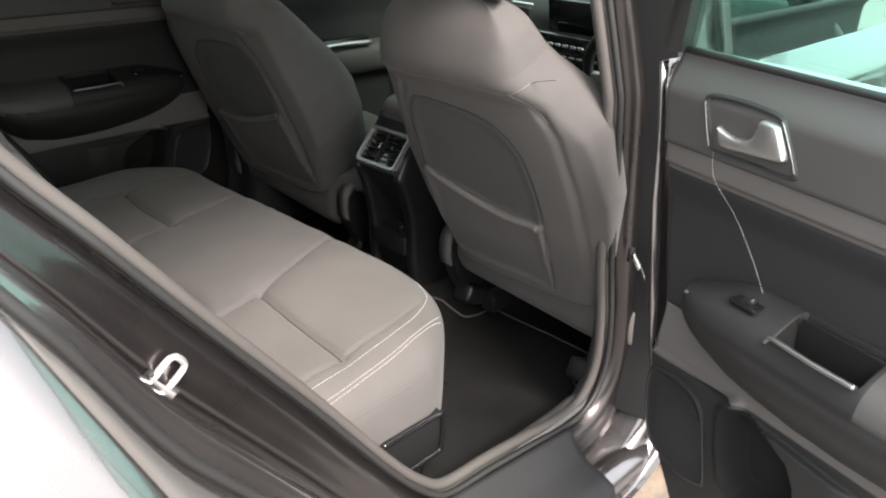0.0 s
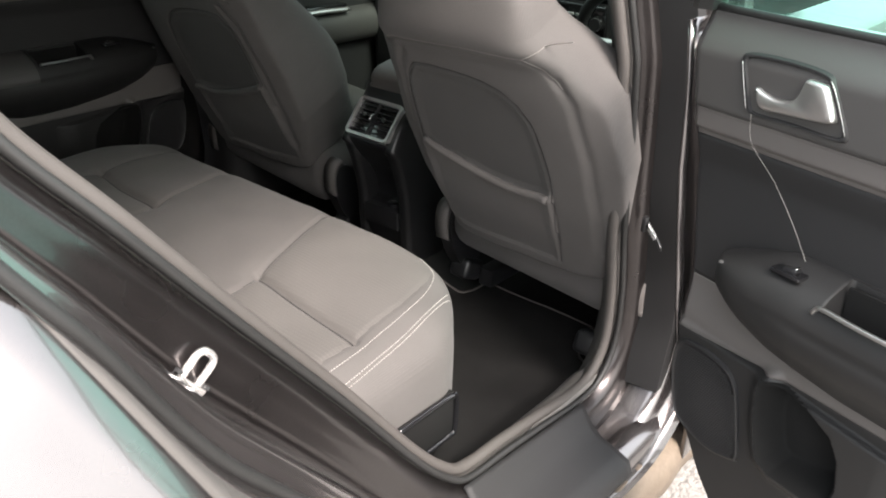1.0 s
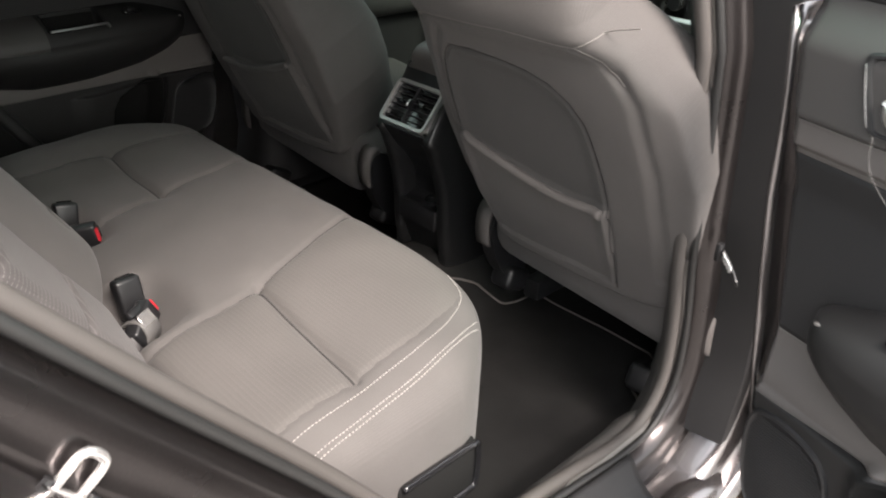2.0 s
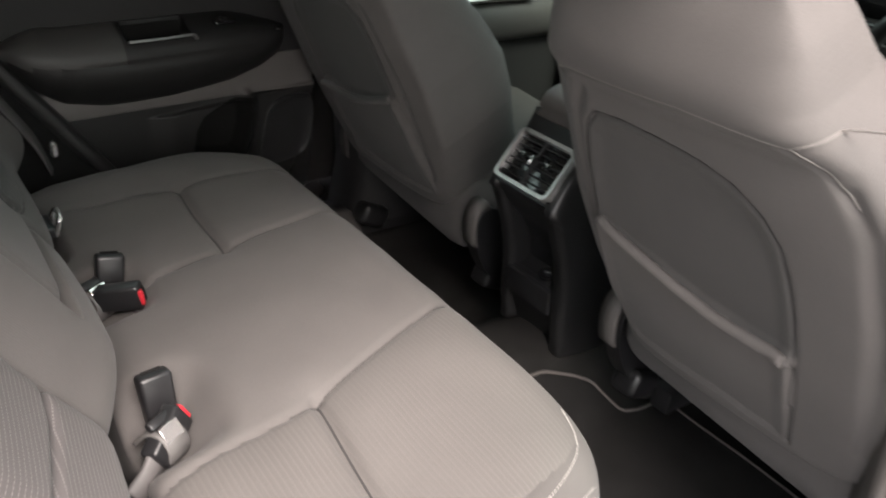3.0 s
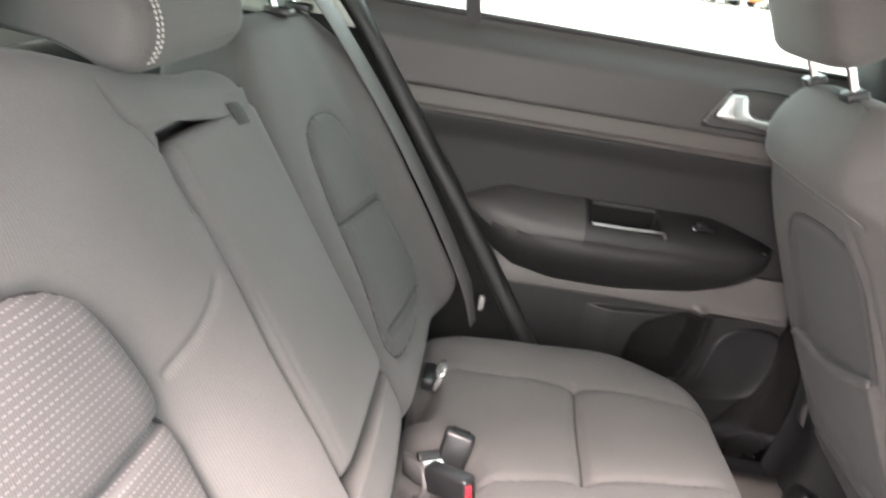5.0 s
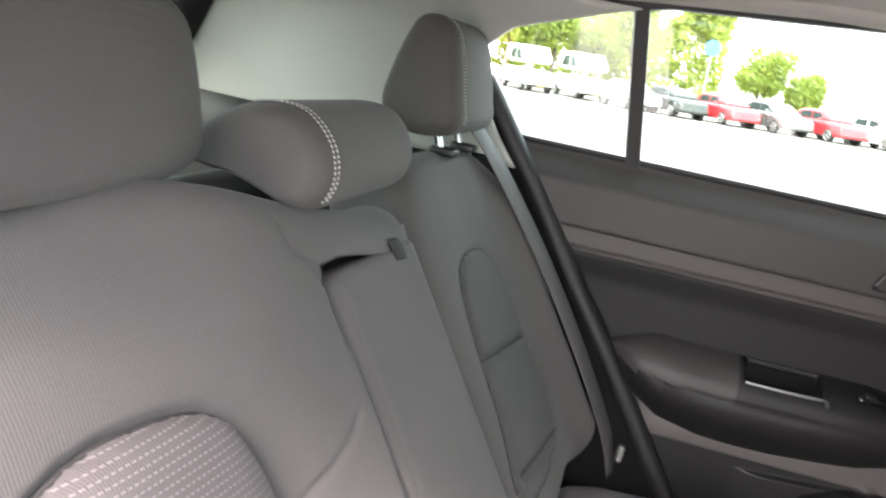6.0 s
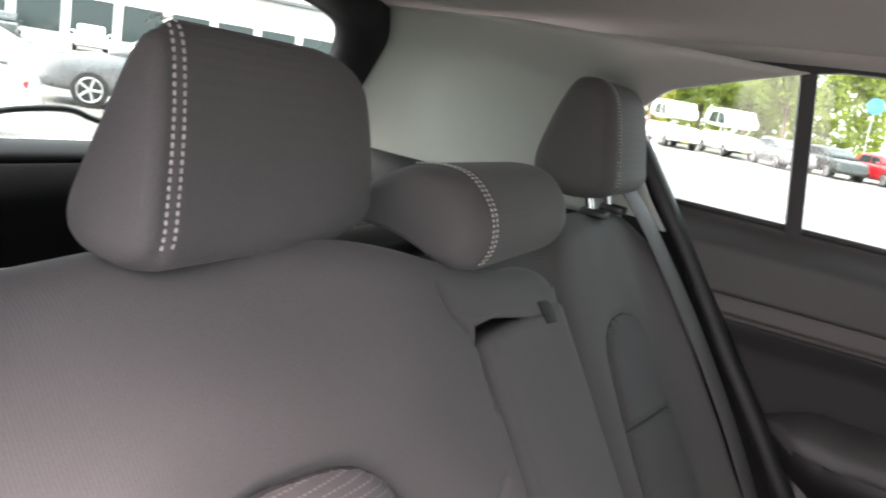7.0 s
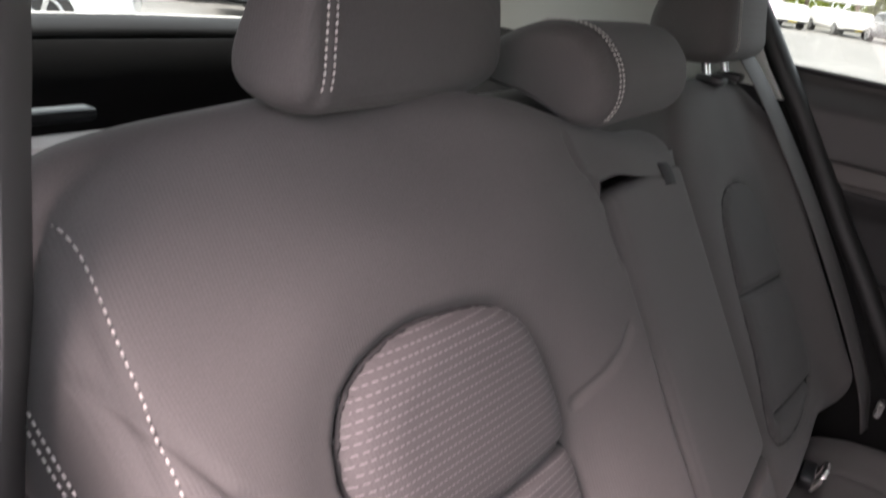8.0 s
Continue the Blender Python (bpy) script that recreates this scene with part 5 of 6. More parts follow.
def far_side_trim():
    """Body side behind the far door's edge: dark seal along the opening and the lower trim."""
    e = spline([(-0.46, 0.668, 1.41), (-0.385, 0.675, 1.31), (-0.318, 0.68, 1.222), (-0.225, 0.682, 1.09), (-0.14, 0.682, 0.978), (0.029, 0.682, 0.736), (0.10, 0.682, 0.62)], 60)
    solid("far_seal", *tube(e, 0.019, 10), "rubber", car_body, "black rubber seal of the far door")
    P = []
    for x0, y0, z0 in e[::3]:
        P.append([(x0 - k, y0 + 0.01 - dy, z0) for k, dy in ((0.0, 0.0), (0.02, 0.025), (0.06, 0.04), (0.14, 0.05), (0.3, 0.05))])
    V, F = sheet(np.array(P), (0, 0.01, 0))
    solid("wheelhouse_trim", V, F, "matt_black", car_body, "dark lower side trim beside the seat")
    x = np.linspace(0.0, 0.6, 20)
    P = [[(a, y, z) for a in x] for y, z in [(0.60, 0.44), (0.63, 0.50), (0.66, 0.53), (0.70, 0.53)]]
    V, F = sheet(np.array(P), (0, 0, -0.01))
    solid("far_scuff_plate", V, F, "grey_plastic", car_body, "grey sill plate of the far door")


far_side_trim()


# ---- centre console ----
def console():
    c = thing("centre_console", "dark plastic centre console end with air vents and a power socket", "centre console")
    prof = [(0.64, 0.985), (0.63, 0.965), (0.618, 0.948), (0.550, 0.866), (0.554, 0.852), (0.585, 0.81), (0.618, 0.775), (0.645, 0.73), (0.648, 0.685), (0.612, 0.672), (0.602, 0.66), (0.612, 0.61), (0.63, 0.565), (0.645, 0.53), (0.70, 0.50), (0.95, 0.50), (0.95, 0.94), (0.80, 0.965)]
    Pf = even(np.array(prof + prof[:1]), 140, True)
    rings = []
    for y, k in ((-0.088, 0.97), (-0.085, 0.985), (-0.078, 0.996), (-0.066, 1.0), (0.0, 1.0), (0.066, 1.0), (0.078, 0.996), (0.085, 0.985), (0.088, 0.97)):
        g = np.array([0.78, 0.74])
        q = g + (Pf - g) * k
        w = 0.8 + 0.2 * smooth(q[:, 1], 0.6, 0.9)
        rings.append(np.stack([q[:, 0], y * w + 0.004, q[:, 1]], 1))
    solid("body", *join_rings(np.array(rings)), "black_plastic", c, sharp=50)
    # vent unit on the tilted face
    a = math.atan2(0.618 - 0.550, 0.948 - 0.866)
    M = Matrix.Translation((0.582, 0.004, 0.909)) @ Matrix.Rotation(a, 4, 'Y') @ Matrix.Rotation(radians(-90), 4, 'Z')
    v = new("air_vent")
    v.parent = c
    v.matrix_local = M
    tagged(v, "twin air vents in a silver frame")
    bm = box((0, 0.0, 0), (0.138, 0.012, 0.098), 0.004)
    part("vent_back", bm, "gloss_black", v)

    def rr(w, h, r, n=40):
        pts = []
        for cx, cz, a0 in ((w - r, h - r, 0), (-w + r, h - r, 90), (-w + r, -h + r, 180), (w - r, -h + r, 270)):
            for t in np.linspace(0, 90, 8):
                pts.append((cx + r * math.cos(radians(a0 + t)), cz + r * math.sin(radians(a0 + t))))
        return np.array(pts)
    o, i = rr(0.071, 0.051, 0.014), rr(0.062, 0.042, 0.009)
    R = np.array([[(x, yy, z) for x, z in q] for q, yy in ((o, 0.002), (o, -0.010), (o * 0.985, -0.014), (i * 1.03, -0.014), (i, -0.010), (i, 0.002))])
    R = np.concatenate([R, R[:1]])
    solid("vent_frame", *join_rings(R, caps=False), "satin_silver", v, "satin silver vent frame", sharp=60)
    part("divider", box((0.0, -0.008, 0), (0.007, 0.012, 0.084), 0.002), "black_plastic", v)
    for s in (-1, 1):
        for k in range(6):
            z = -0.033 + k * 0.0132
            part("slat", box((s * 0.032, -0.007, z), (0.054, 0.012, 0.0022), 0.0009, 1, Matrix.Rotation(radians(18), 4, 'X')), "black_plastic", v)
        part("vane_tab", box((s * 0.032, -0.013, 0.005), (0.014, 0.006, 0.009), 0.002), "gloss_black", v)
        part("tab_mark", box((s * 0.032, -0.0165, 0.007), (0.009, 0.001, 0.0025), 0.0004, 1), "silver", v)
    wheel = part("thumb_wheel", rod(0.012, 0.008, 20, Matrix.Translation((0, -0.012, 0.0)) @ Matrix.Rotation(radians(90), 4, 'Y')), "black_plastic", v)
    part("wheel_mark", box((0, -0.0235, 0.0), (0.004, 0.002, 0.018), 0.0008, 1), "silver", wheel, "bright wheel marks")
    cheek = [(0.615, 0.942), (0.548, 0.862), (0.553, 0.845), (0.575, 0.79), (0.592, 0.73), (0.600, 0.67), (0.602, 0.62), (0.610, 0.57), (0.625, 0.535), (0.75, 0.52), (0.80, 0.70), (0.75, 0.93)]
    for y0, y1 in ((-0.088, -0.052), (0.062, 0.094)):
        solid("cheek", *join_rings(bolster(cheek, y0, y1, 0.012, 4, 90)), "cheek_plastic", c, "smooth dark side cheek")
    part("tray_lip", box((0.603, 0.004, 0.652), (0.016, 0.12, 0.05), 0.005, 2), "black_plastic", c, "raised front lip of the tray")
    # ledge with socket
    part("socket_tray", box((0.632, 0.004, 0.670), (0.07, 0.12, 0.012), 0.005, 2), "black_plastic", c)
    so = part("power_socket", rod(0.017, 0.012, 24, Matrix.Translation((0.632, -0.01, 0.681)) @ Matrix.Rotation(radians(-14), 4, 'Y')), "gloss_black", c, "round power socket with a pale symbol")
    part("socket_rim", rod(0.020, 0.004, 24, Matrix.Translation((0.632, -0.01, 0.678)) @ Matrix.Rotation(radians(-14), 4, 'Y')), "black_plastic", so)
    for k, (w, dx, dy) in enumerate(((0.016, 0.0, 0.0), (0.012, 0.005, 0.002), (0.010, -0.005, -0.002))):
        part("socket_symbol", box((0.632 + dx, -0.01 + dy, 0.6882 - dx * 0.25), (0.002, w, 0.001), 0.0003, 1, Matrix.Rotation(radians(24), 4, 'Z')), "silver", so)
    # armrest lid on top
    lid = [(0.63, 0.985), (0.625, 1.0), (0.65, 1.022), (0.74, 1.035), (0.90, 1.03), (0.94, 1.01), (0.94, 0.97), (0.64, 0.975)]
    R = bolster(lid, -0.075, 0.085, 0.025, 10, 60)
    solid("lid", *join_rings(R), "grey_plastic", c, "grey padded console lid")
    part("tray", box((1.05, 0.0, 0.90), (0.30, 0.19, 0.20), 0.03, 3), "grain_plastic", c)
    part("gear_knob", rod(0.022, 0.10, 20, Matrix.Translation((1.08, 0.0, 1.05)), 0.026), "gloss_black", c)


console()


# ---- dashboard ----
def dashboard():
    d = thing("dashboard", "dark dashboard with radio panel, knobs and screen", "dashboard")
    prof = [(1.30, 0.62), (1.26, 0.80), (1.25, 1.02), (1.27, 1.13), (1.30, 1.20), (1.40, 1.235), (1.66, 1.20), (1.66, 0.6)]
    R = bolster(prof, -0.70, 0.70, 0.05, 30, 90)
    solid("body", *join_rings(R), "soft_plastic", d)
    T = Matrix.Rotation(radians(-12), 4, 'Y')
    rp = part("radio_panel", box((1.245, -0.09, 1.09), (0.02, 0.27, 0.10), 0.008, 2, T), "gloss_black", d, "glossy black radio panel")
    for y in (-0.205, 0.025):
        k = part("knob", rod(0.017, 0.026, 24, Matrix.Translation((1.225, y, 1.09)) @ Matrix.Rotation(radians(90), 4, 'Y')), "black_plastic", rp)
        part("knob_rim", rod(0.019, 0.008, 24, Matrix.Translation((1.222, y, 1.09)) @ Matrix.Rotation(radians(90), 4, 'Y')), "silver", k, "chrome rim")
    for i in range(7):
        part("button", box((1.233, -0.17 + 0.027 * i, 1.107), (0.008, 0.021, 0.009), 0.002, 1, T), "satin_silver", rp)
        part("button", box((1.229, -0.17 + 0.027 * i, 1.076), (0.008, 0.019, 0.007), 0.002, 1, T), "grey_plastic", rp)
    part("screen", box((1.268, -0.09, 1.185), (0.014, 0.24, 0.10), 0.006, 2, T), "gloss_black", d, "dark glossy screen")
    for y in (-0.30, 0.12):
        vb = part("side_vent", box((1.258, y, 1.14), (0.02, 0.075, 0.12), 0.01, 2, T), "black_plastic", d)
        part("vent_trim", box((1.25, y, 1.205), (0.012, 0.078, 0.008), 0.003, 2, T), "satin_silver", vb)
    w = thing("steering_wheel", "black steering wheel behind the front seat", "steering wheel", pose(1.13, -0.40, 1.06, 0, 65, 0))
    ring = [(0.18 * math.cos(a), 0.18 * math.sin(a), 0) for a in np.linspace(0, 2 * math.pi, 64, endpoint=False)]
    solid("rim", *tube(ring, 0.015, 12, True), "black_plastic", w)
    part("hub", rod(0.07, 0.05, 28), "black_plastic", w)
    for a in (0, 180, 270):
        part("spoke", box((0.11, 0, 0), (0.13, 0.04, 0.02), 0.008, 2), "satin_silver", w).matrix_local = Matrix.Rotation(radians(a + 90), 4, 'Z')
    part("column", rod(0.03, 0.25, 16, Matrix.Translation((0, 0, 0.13))), "black_plastic", w)


dashboard()


def front_door(side):
    d = thing("front_door", "closed front door with dark panel and a bright pull handle", "car door")
    P = []
    for z in np.linspace(0.45, 1.305, 50):
        x = np.linspace(0.66, 1.66, 50)
        p = 0.71 - door_panel_p(np.full(50, 0.9), np.full(50, z))
        P.append(np.stack([x, side * p, np.full(50, z)], 1))
    V, F = sheet(np.array(P), (0, side * 0.02, 0))
    solid("inner_panel", V, F, "soft_plastic", d)
    rings = []
    for x in np.linspace(0.70, 1.36, 40):
        e = min(1.0, (x - 0.69) / 0.05, (1.37 - x) / 0.06)
        th = np.linspace(-np.pi / 2, np.pi / 2, 24)
        zz = 0.965 + 0.055 * np.sin(th)
        pp = 0.066 * e * np.abs(np.cos(th)) ** 0.6
        rings.append(np.concatenate([np.stack([np.full(24, x), side * (0.715 - pp), zz], 1), [[x, side * 0.73, 1.02], [x, side * 0.73, 0.91]]]))
    solid("armrest", *join_rings(np.array(rings)), "grain_plastic", d, sharp=50)
    P = spline([(0.84, side * 0.66, 1.026), (0.98, side * 0.658, 1.03), (1.12, side * 0.66, 1.026)], 20)
    solid("pull_strip", *strap(P, 0.02, 0.01, (0, 1, 0.4)), "satin_silver", d, "bright silver pull strip")
    part("switch_panel", box((1.02, side * 0.685, 1.035), (0.2, 0.045, 0.02), 0.008, 2), "gloss_black", d)
    fr = []
    for a, b in [(0.70, 1.31), (0.665, 1.40), (0.62, 1.53), (0.70, 1.578), (0.95, 1.56), (1.25, 1.40), (1.5, 1.27)]:
        fr.append([(a, side * (0.70 - 0.16 * (b - 1.3)), b), (a, side * (0.675 - 0.16 * (b - 1.3)), b), (a + 0.02, side * (0.675 - 0.16 * (b - 1.3)), b - 0.03), (a + 0.02, side * (0.70 - 0.16 * (b - 1.3)), b - 0.03)])
    solid("window_frame", *join_rings(np.array(fr)), "rubber", d, sharp=50)
    P = [[(0.66 + u * (0.80 - 1.2 * v * 0.55), side * (0.69 - 0.04 * v), 1.29 + 0.27 * v) for u in np.linspace(0, 1, 8)] for v in np.linspace(0, 1, 6)]
    V, F = sheet(np.array(P), (0, side * 0.004, 0))
    solid("window_pane", V, F, "window_glass", d, "lightly tinted side glass")


front_door(1)
front_door(-1)


def windscreen():
    P = [[(1.62 - 0.64 * v, y * (0.70 - 0.12 * v), 1.13 + 0.44 * v) for y in np.linspace(-1, 1, 12)] for v in np.linspace(0, 1, 8)]
    V, F = sheet(np.array(P), (0.003, 0, 0.004))
    g = solid("windscreen", V, F, "window_glass", None, "clear laminated windscreen above the dashboard")
    tagged(g, "", "windscreen")


windscreen()


# ---- floor mat, belts, buckles, cover ----
def floor_mat():
    edge = [(0.10, -0.60), (0.10, -0.10), (0.40, -0.10), (0.56, -0.105), (0.62, -0.125), (0.655, -0.142), (0.672, -0.175), (0.682, -0.205), (0.72, -0.215), (0.775, -0.215), (0.79, -0.24), (0.79, -0.40), (0.785, -0.54), (0.765, -0.562), (0.70, -0.566), (0.655, -0.578), (0.632, -0.605), (0.60, -0.63), (0.45, -0.635), (0.25, -0.63)]
    E = even(np.array(edge + edge[:1]), 160, True)
    c = E.mean(0)
    m = thing("floor_mat", "dark velour floor mat with a pale bound edge", "floor mat")

    def zf(x, y):
        return 0.462 + 0.13 * math.exp(-(abs(y) / 0.15) ** 3) * 0.9 + 0.02 * float(smooth(abs(y), 0.58, 0.64)) + 0.002 * math.sin(21 * x) * math.sin(17 * y)
    rows = []
    for k in np.r_[np.linspace(0.02, 0.97, 24), 0.995, 1.0]:
        q = c + (E - c) * k
        rows.append([(x, y, zf(x, y)) for x, y in q])
    V, F = sheet(np.array([np.vstack([r, r[:1]]) for r in rows]), (0, 0, -0.008))
    solid("mat_body", V, F, "mat_cloth", m)
    solid("edge_binding", *tube([(x, y, zf(x, y) + 0.0) for x, y in E], 0.0032, 8, True), "binding", m, "pale sewn edge binding")


floor_mat()


def buckle(m, label, red):
    """A belt buckle: its housing stands along z, the slot at the upper end."""
    b = thing("belt_buckle", label, "belt buckle", m)
    bm = box((0, 0, 0.03), (0.043, 0.026, 0.07), 0.006, 3)
    for v in bm.verts:
        v.co.x *= 0.92 + 0.08 * float(smooth(v.co.z, -0.005, 0.03))
    part("housing", bm, "black_plastic", b)
    part("slot", box((0, 0.004, 0.0655), (0.026, 0.005, 0.004), 0.001, 1), "matt_black", b)
    if red:
        part("release_button", box((0, -0.007, 0.0652), (0.026, 0.009, 0.006), 0.002, 2), "red_plastic", b, "red release button")
    st = spline([(0, 0, 0.0), (0.002, 0, -0.02), (0.0, 0.006, -0.05)], 12)
    solid("stalk", *strap(st, 0.034, 0.008, (1, 0, 0)), "webbing", b, "dark webbing stalk")
    return b


buckle(pose(-0.121, -0.105, 0.737, -14, 0, 6), "black belt buckle standing in the seat gap", False)
buckle(pose(-0.150, -0.172, 0.735, -30, 62, 10), "black belt buckle with a red button pushed into the seat gap", True)
buckle(pose(-0.097, 0.215, 0.742, -10, 8, -6), "black belt buckle standing upright in the far seat gap", False)
buckle(pose(-0.118, 0.182, 0.756, 20, 80, -12), "black belt buckle with a red button lying on the cushion", True)


def tongue(x, y, z, turn, mat):
    """Folded webbing with a steel tongue, tucked beside a buckle."""
    g = thing("belt_anchor", "folded webbing loop with a steel tongue in the seat gap", "belt anchor", pose(x, y, z, 0, 35, turn))
    p = spline([(-0.01, 0, -0.03), (-0.004, 0, 0.004), (0.012, 0, 0.018), (0.032, 0, 0.010), (0.040, 0, -0.012), (0.034, 0, -0.03)], 26)
    solid("webbing", *strap(p, 0.036, 0.005, (0, 1, 0)), mat, g)
    part("plate", box((0.012, 0, 0.022), (0.022, 0.030, 0.003), 0.001, 1, Matrix.Rotation(radians(20), 4, 'Y')), "steel", g, "bright steel tongue")
    part("grip", box((-0.008, 0, 0.016), (0.014, 0.034, 0.012), 0.004, 2), "black_plastic", g)


tongue(-0.138, -0.145, 0.752, -60, "belt_cloth")
tongue(-0.128, 0.205, 0.755, -60, "webbing")


def anchor_hook():
    a = thing("child_seat_anchor", "small bright steel child seat anchor loop between cushion and back", "anchor loop", pose(-0.135, 0.39, 0.80))
    p = spline([(0, -0.02, -0.02), (0.01, -0.02, 0.008), (0.012, 0, 0.012), (0.01, 0.02, 0.008), (0, 0.02, -0.02)], 24)
    solid("loop", *tube(p, 0.0045, 8), "steel", a)
    part("plate", box((-0.01, 0, -0.01), (0.02, 0.06, 0.02), 0.004), "black_plastic", a)


anchor_hook()


def seat_belt(name, pts, side, label, clip=False):
    b = thing(name, label, "seat belt")
    p = spline(pts, 80)
    solid("strap", *strap(p, 0.047, 0.0022, side), "belt_cloth", b)
    if clip:
        part("buckle_clip", box((-0.075, 0.625, 0.83), (0.012, 0.02, 0.03), 0.003, 1), "steel", b, "small bright steel clip at the lower end")
    part("guide", box(pts[0], (0.035, 0.06, 0.02), 0.006, 2), "black_plastic", b)


seat_belt("seat_belt", [(-0.53, 0.525, 1.365), (-0.455, 0.55, 1.345), (-0.405, 0.575, 1.30), (-0.29, 0.60, 1.15), (-0.19, 0.618, 1.0), (-0.11, 0.635, 0.86), (-0.08, 0.645, 0.78)], (0.25, 0.9, 0.1), "grey woven seat belt running down beside the seat", True)
seat_belt("seat_belt", [(-0.56, -0.56, 1.52), (-0.541, -0.565, 1.357), (-0.538, -0.567, 1.285), (-0.53, -0.572, 1.19), (-0.525, -0.58, 1.10), (-0.48, -0.61, 0.96), (-0.43, -0.63, 0.86)], (-0.65, 0.76, 0.0), "grey woven seat belt hanging in front of the pillar")


def cargo_cover():
    c = thing("cargo_cover", "black roller cargo cover cassette with a pale end strip", "cargo cover")
    P = [[(x, y, 1.245 + 0.01 * smooth(x, -0.72, -0.62)) for y in np.linspace(-0.60, -0.34, 12)] for x in np.linspace(-0.665, -0.625, 6)]
    V, F = sheet(np.array(P), (0, 0, -0.006))
    solid("end_strip", V, F, "cover_cloth", c, "pale end strip")
    part("cassette", rod(0.03, 1.16, 24, Matrix.Translation((-0.68, 0, 1.205)) @ Matrix.Rotation(radians(90), 4, 'X')), "black_plastic", c)
    part("pull_bar", box((-0.69, -0.50, 1.256), (0.016, 0.18, 0.010), 0.004, 2), "black_plastic", c)


cargo_cover()


# ---- outside: parked cars, vans, trees, building ----
def parked_car(m, paint, label, tall=1.0, length=4.2, group="parked cars"):
    c = thing("parked_car", label, "car", m, group)
    k = length / 4.2
    low = [(-2.05, 0.30), (-2.1, 0.55), (-2.02, 0.80), (-1.6, 0.92), (-0.9, 0.98), (0.9, 0.98), (1.7, 0.96), (2.05, 0.80), (2.1, 0.50), (2.0, 0.28), (0.0, 0.24)]
    R = bolster([(x * k, z * (0.6 + 0.4 * tall)) for x, z in low], -0.88, 0.88, 0.13, 6, 60)
    solid("body", *join_rings(R), paint, c)
    top = [(-0.95, 0.95), (-0.45, 1.33), (-0.05, 1.44), (0.9, 1.45), (1.5, 1.34), (1.9, 0.98)]
    if tall > 1.3:
        top = [(-1.5, 0.95), (-1.2, 1.35), (-0.9, 1.46), (1.5, 1.48), (2.0, 1.44), (2.05, 0.95)]
    R = bolster([(x * k, z * tall) for x, z in top], -0.74, 0.74, 0.16, 6, 60)
    cab = solid("cabin", *join_rings(R), paint, c)
    for s in (-1, 1):
        for pts in ([(-0.62, 1.0), (-0.30, 1.30), (0.28, 1.36), (0.28, 1.0)], [(0.36, 1.0), (0.36, 1.36), (1.15, 1.33), (1.4, 1.02)]):
            P = np.array(pts) * np.array([k, tall])
            V = [(x, s * 0.742, z) for x, z in P] + [(x, s * 0.70, z) for x, z in P]
            solid("side_window", V, [(0, 1, 2, 3), (4, 7, 6, 5), (0, 4, 5, 1), (1, 5, 6, 2), (2, 6, 7, 3), (3, 7, 4, 0)], "car_glass_dark", c, sharp=30)
        for x in (-1.32, 1.28):
            w = part("wheel", rod(0.32, 0.22, 28, Matrix.Translation((x * k, s * 0.80, 0.32)) @ Matrix.Rotation(radians(90), 4, 'X')), "tyre", c)
            rim = part("rim", rod(0.22, 0.03, 28, Matrix.Translation((x * k, s * 0.905, 0.32)) @ Matrix.Rotation(radians(90), 4, 'X')), "black_plastic", w)
            for a in range(5):
                part("spoke", box((0.11, 0, 0), (0.2, 0.05, 0.02), 0.006, 1), "alloy", w, "").matrix_local = Matrix.Translation((x * k, s * 0.915, 0.32)) @ Matrix.Rotation(radians(90), 4, 'X') @ Matrix.Rotation(radians(72 * a), 4, 'Z')
            tr = [(x * k + 0.215 * math.cos(a), s * 0.915, 0.32 + 0.215 * math.sin(a)) for a in np.linspace(0, 2 * math.pi, 28, endpoint=False)]
            solid("rim_edge", *tube(tr, 0.018, 6, True), "alloy", w)
        part("headlamp", box((-1.93 * k, s * 0.62, 0.68), (0.16, 0.34, 0.13), 0.04, 2), "silver", c)
        part("tail_lamp", box((2.0 * k, s * 0.66, 0.74), (0.1, 0.26, 0.16), 0.03, 2), "red_plastic", c)
        part("mirror", box((-0.6 * k, s * 0.93, 1.03), (0.1, 0.2, 0.13), 0.04, 2), paint, c)
    for x0, x1, z0, z1 in ((-0.93, -0.46, 0.99, 1.30), (1.86, 1.52, 1.0, 1.30)):
        V = [(x0 * k - 0.02, -0.6, z0 * tall), (x0 * k - 0.02, 0.6, z0 * tall), (x1 * k - 0.02, 0.55, z1 * tall), (x1 * k - 0.02, -0.55, z1 * tall)]
        sg = 1 if x0 > 0 else -1
        V = [(x + sg * 0.05, y, z) for x, y, z in V]
        V += [(x - sg * 0.05, y, z) for x, y, z in V]
        solid("screen", V, [(0, 1, 2, 3), (4, 7, 6, 5), (0, 4, 5, 1), (1, 5, 6, 2), (2, 6, 7, 3), (3, 7, 4, 0)], "car_glass_dark", c, sharp=30)
    part("bumper", box((-2.05 * k, 0, 0.38), (0.16, 1.5, 0.16), 0.05, 2), "black_plastic", c)
    part("plate_bar", box((-2.12 * k, 0, 0.42), (0.03, 0.5, 0.11), 0.01, 1), "yellow_plate", c)
    return c


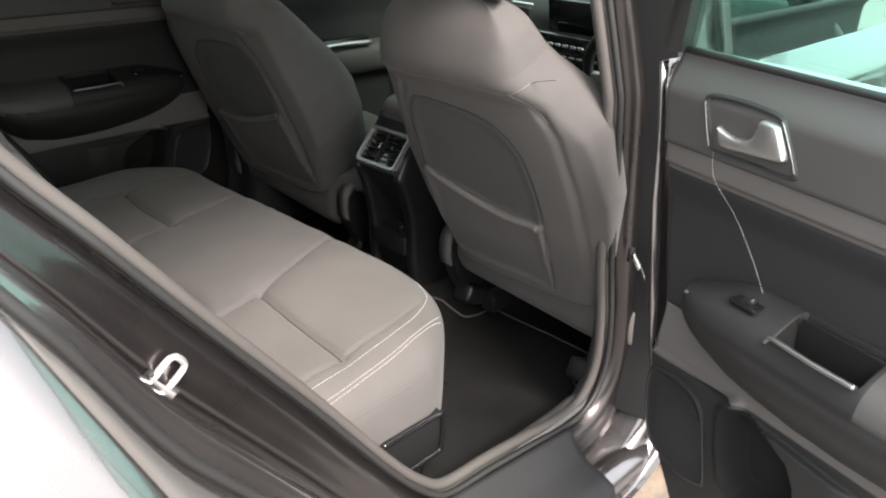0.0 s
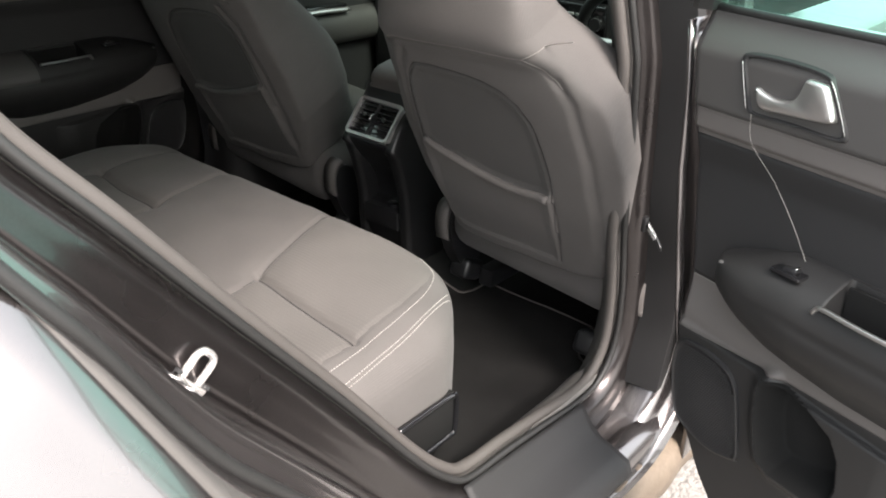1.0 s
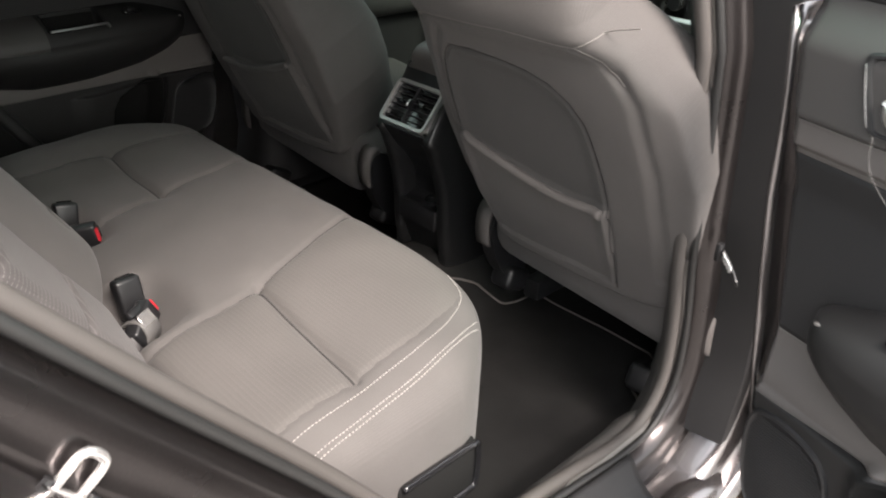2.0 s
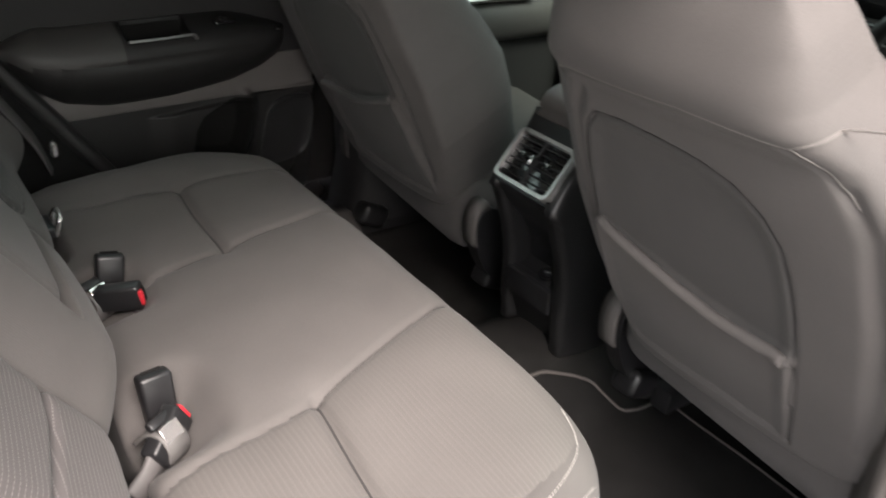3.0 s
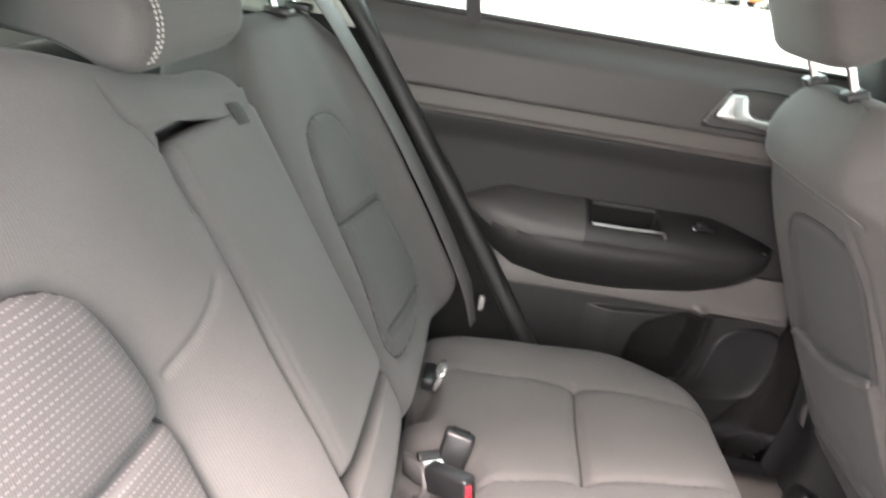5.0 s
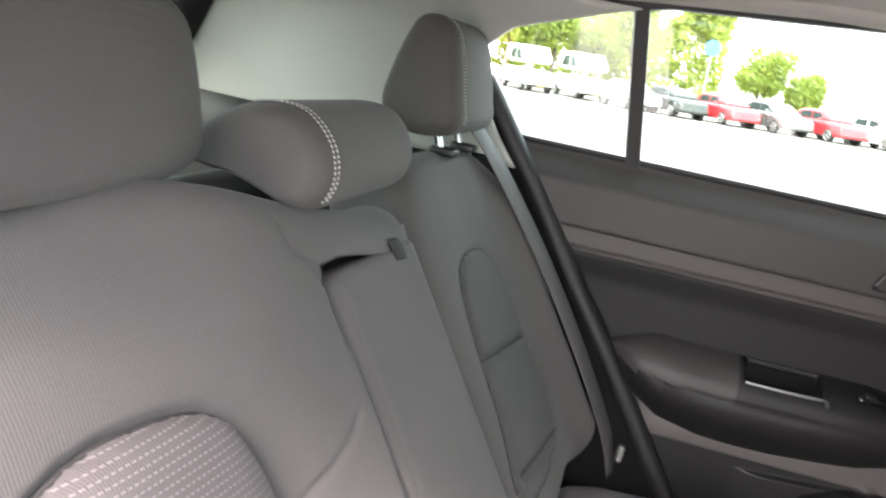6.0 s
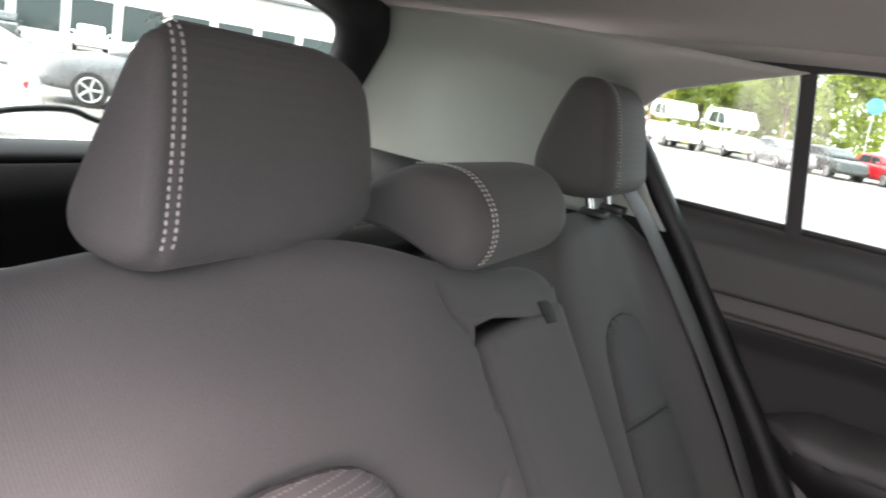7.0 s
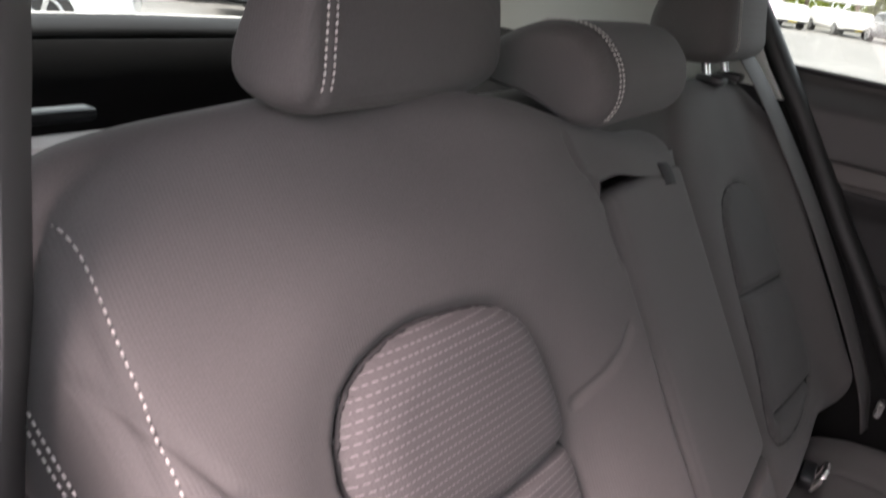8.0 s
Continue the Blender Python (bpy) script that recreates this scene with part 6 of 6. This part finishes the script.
def tree(x, y, h, r, seed, m=None):
    rnd = random.Random(seed)
    t = thing("tree", "leafy green tree in full summer leaf", "tree", on_ground(x, y), "trees")
    rings = []
    for i in range(9):
        u = i / 8
        rr = 0.16 * (1 - u) + 0.03
        rings.append([(rr * math.cos(a) + 0.15 * math.sin(u * 3 + seed), rr * math.sin(a) + 0.1 * math.cos(u * 2 + seed), u * h * 0.8) for a in np.linspace(0, 2 * math.pi, 10, endpoint=False)])
    trunk = solid("trunk", *join_rings(np.array(rings)), "bark", t)
    lobes = []
    for i in range(11):
        a, e = rnd.uniform(0, 6.283), rnd.uniform(0.3, 1.0)
        p = np.array([math.cos(a) * r * 0.62 * rnd.uniform(0.3, 1), math.sin(a) * r * 0.62 * rnd.uniform(0.3, 1), h * (0.35 + 0.55 * e)])
        lobes.append((p, r * rnd.uniform(0.34, 0.55)))
        st = np.array([0.15 * math.sin(1.5 + seed), 0.1, h * 0.35])
        solid("limb", *tube(spline([st, (st + p) / 2 + np.array([0, 0, 0.3]), p], 8), 0.05, 6), "bark", t)
    V, F = [], []
    for p, q in lobes:
        for _ in range(420):
            d = np.array([rnd.gauss(0, 1) for _ in range(3)])
            d /= np.linalg.norm(d)
            c = p + d * q * rnd.uniform(0.55, 1.12)
            a = np.array([rnd.gauss(0, 1) for _ in range(3)])
            a /= np.linalg.norm(a)
            b = np.cross(a, d)
            b /= np.linalg.norm(b) + 1e-6
            s = rnd.uniform(0.10, 0.22)
            o = len(V)
            V += [c - a * s, c - b * s * 0.5, c + a * s, c + b * s * 0.5]
            F.append((o, o + 1, o + 2, o + 3))
    solid("crown", V, F, "leaf", t, "crown of many small leaf clumps", kind="stuff")
    return t


# a row across the lane, seen through the far windows
for x, paint, lab in ((-1.9, "grey_paint", "grey hatchback parked in a row"), (0.4, "dark_paint", "dark green hatchback parked in a row"), (2.9, "red_paint", "red hatchback parked in a row"), (5.4, "grey_paint", "silver-grey hatchback parked in a row"),
                      (7.9, "red_paint", "bright red hatchback parked in a row"), (10.5, "white_paint", "white hatchback parked in a row"), (13.2, "orange_paint", "orange hatchback parked in a row"), (15.8, "grey_paint", "grey hatchback parked in a row")):
    parked_car(on_ground(x, 44.0, 118), paint, lab)
for x in (-14.5, -11.4, -8.2, -5.0):
    parked_car(on_ground(x, 48.0, 118), "white_paint", "tall white van parked in a row", tall=1.75, length=5.2, group="parked vans")
parked_car(on_ground(-11.9, 11.6, 48), "grey_paint", "grey hatchback with alloy wheels parked behind")
parked_car(on_ground(-9.2, 10.9, 48), "white_paint", "white hatchback parked behind")
parked_car(on_ground(-9.3, 4.0, 48), "white_paint", "white hatchback parked close behind")
for x, y, paint in ((-42, 26, "red_paint"), (-40, 29, "dark_paint"), (-44, 22, "red_paint"), (-38, 33, "white_paint")):
    parked_car(on_ground(x, y, 140), paint, "hatchback parked at the far end of the yard")
parked_car(on_ground(5.2, -4.2, 75), "dark_paint", "dark hatchback parked ahead")
def woodland():
    """A bank of broadleaf woodland behind the far row."""
    rnd = random.Random(77)
    V, F = [], []
    for _ in range(26000):
        x = rnd.uniform(-40, 3.5)
        top = 7.4 + 1.1 * math.sin(x * 0.55) + 0.8 * math.sin(x * 1.7 + 1) + 0.4 * math.sin(x * 4.1)
        h = rnd.uniform(0.6, 1.0) ** 0.7 * top if rnd.random() < 0.5 else rnd.uniform(0.5, top)
        y = 66 + rnd.uniform(-1, 1) + 2.0 * h / top + 0.8 * math.sin(x * 2.3 + h)
        c = np.array([x, y, h + SLOPE_X * x + SLOPE_Y * y])
        a = np.array([rnd.gauss(0, 1) for _ in range(3)])
        a /= np.linalg.norm(a)
        b = np.cross(a, np.array([rnd.gauss(0, 1) for _ in range(3)]))
        b /= np.linalg.norm(b) + 1e-6
        s = rnd.uniform(0.18, 0.42)
        o = len(V)
        V += [c - a * s, c - b * s * 0.6, c + a * s, c + b * s * 0.6]
        F.append((o, o + 1, o + 2, o + 3))
    w = solid("woodland", V, F, "hedge_leaf", None, "bank of bright green broadleaf woodland beyond the car park", kind="stuff")
    tagged(w, "", "woodland")


woodland()
for i in range(9):
    tree(-26 + 2.9 * i, 60 + 2.5 * math.sin(i * 2.1), 6.8 + 1.0 * math.sin(i * 1.7), 2.8, i)
tree(5.6, 58, 4.6, 2.2, 31)
tree(8.8, 60, 3.4, 1.8, 32)


def blue_sign():
    s = thing("road_sign", "small round blue sign on a grey pole", "sign", on_ground(2.2, 57))
    part("pole", rod(0.05, 4.2, 10, Matrix.Translation((0, 0, 2.1))), "alloy", s)
    part("disc", rod(0.5, 0.05, 24, Matrix.Translation((0, -0.08, 4.3)) @ Matrix.Rotation(radians(90), 4, 'X')), "sign_blue", s)


blue_sign()


def far_building():
    b = thing("showroom", "long low white showroom with dark window band", "building", on_ground(-46, 46, 55))
    part("wall", box((0, 0, 2.6), (34, 8, 5.2), 0.05, 1), "wall_white", b)
    part("roof", box((0, 0, 5.35), (35, 9, 0.3), 0.05, 1), "grey_paint", b)
    for i in range(10):
        part("window", box((-14.5 + 3.2 * i, -4.02, 1.9), (2.6, 0.12, 2.4), 0.03, 1), "car_glass_dark", b)


far_building()
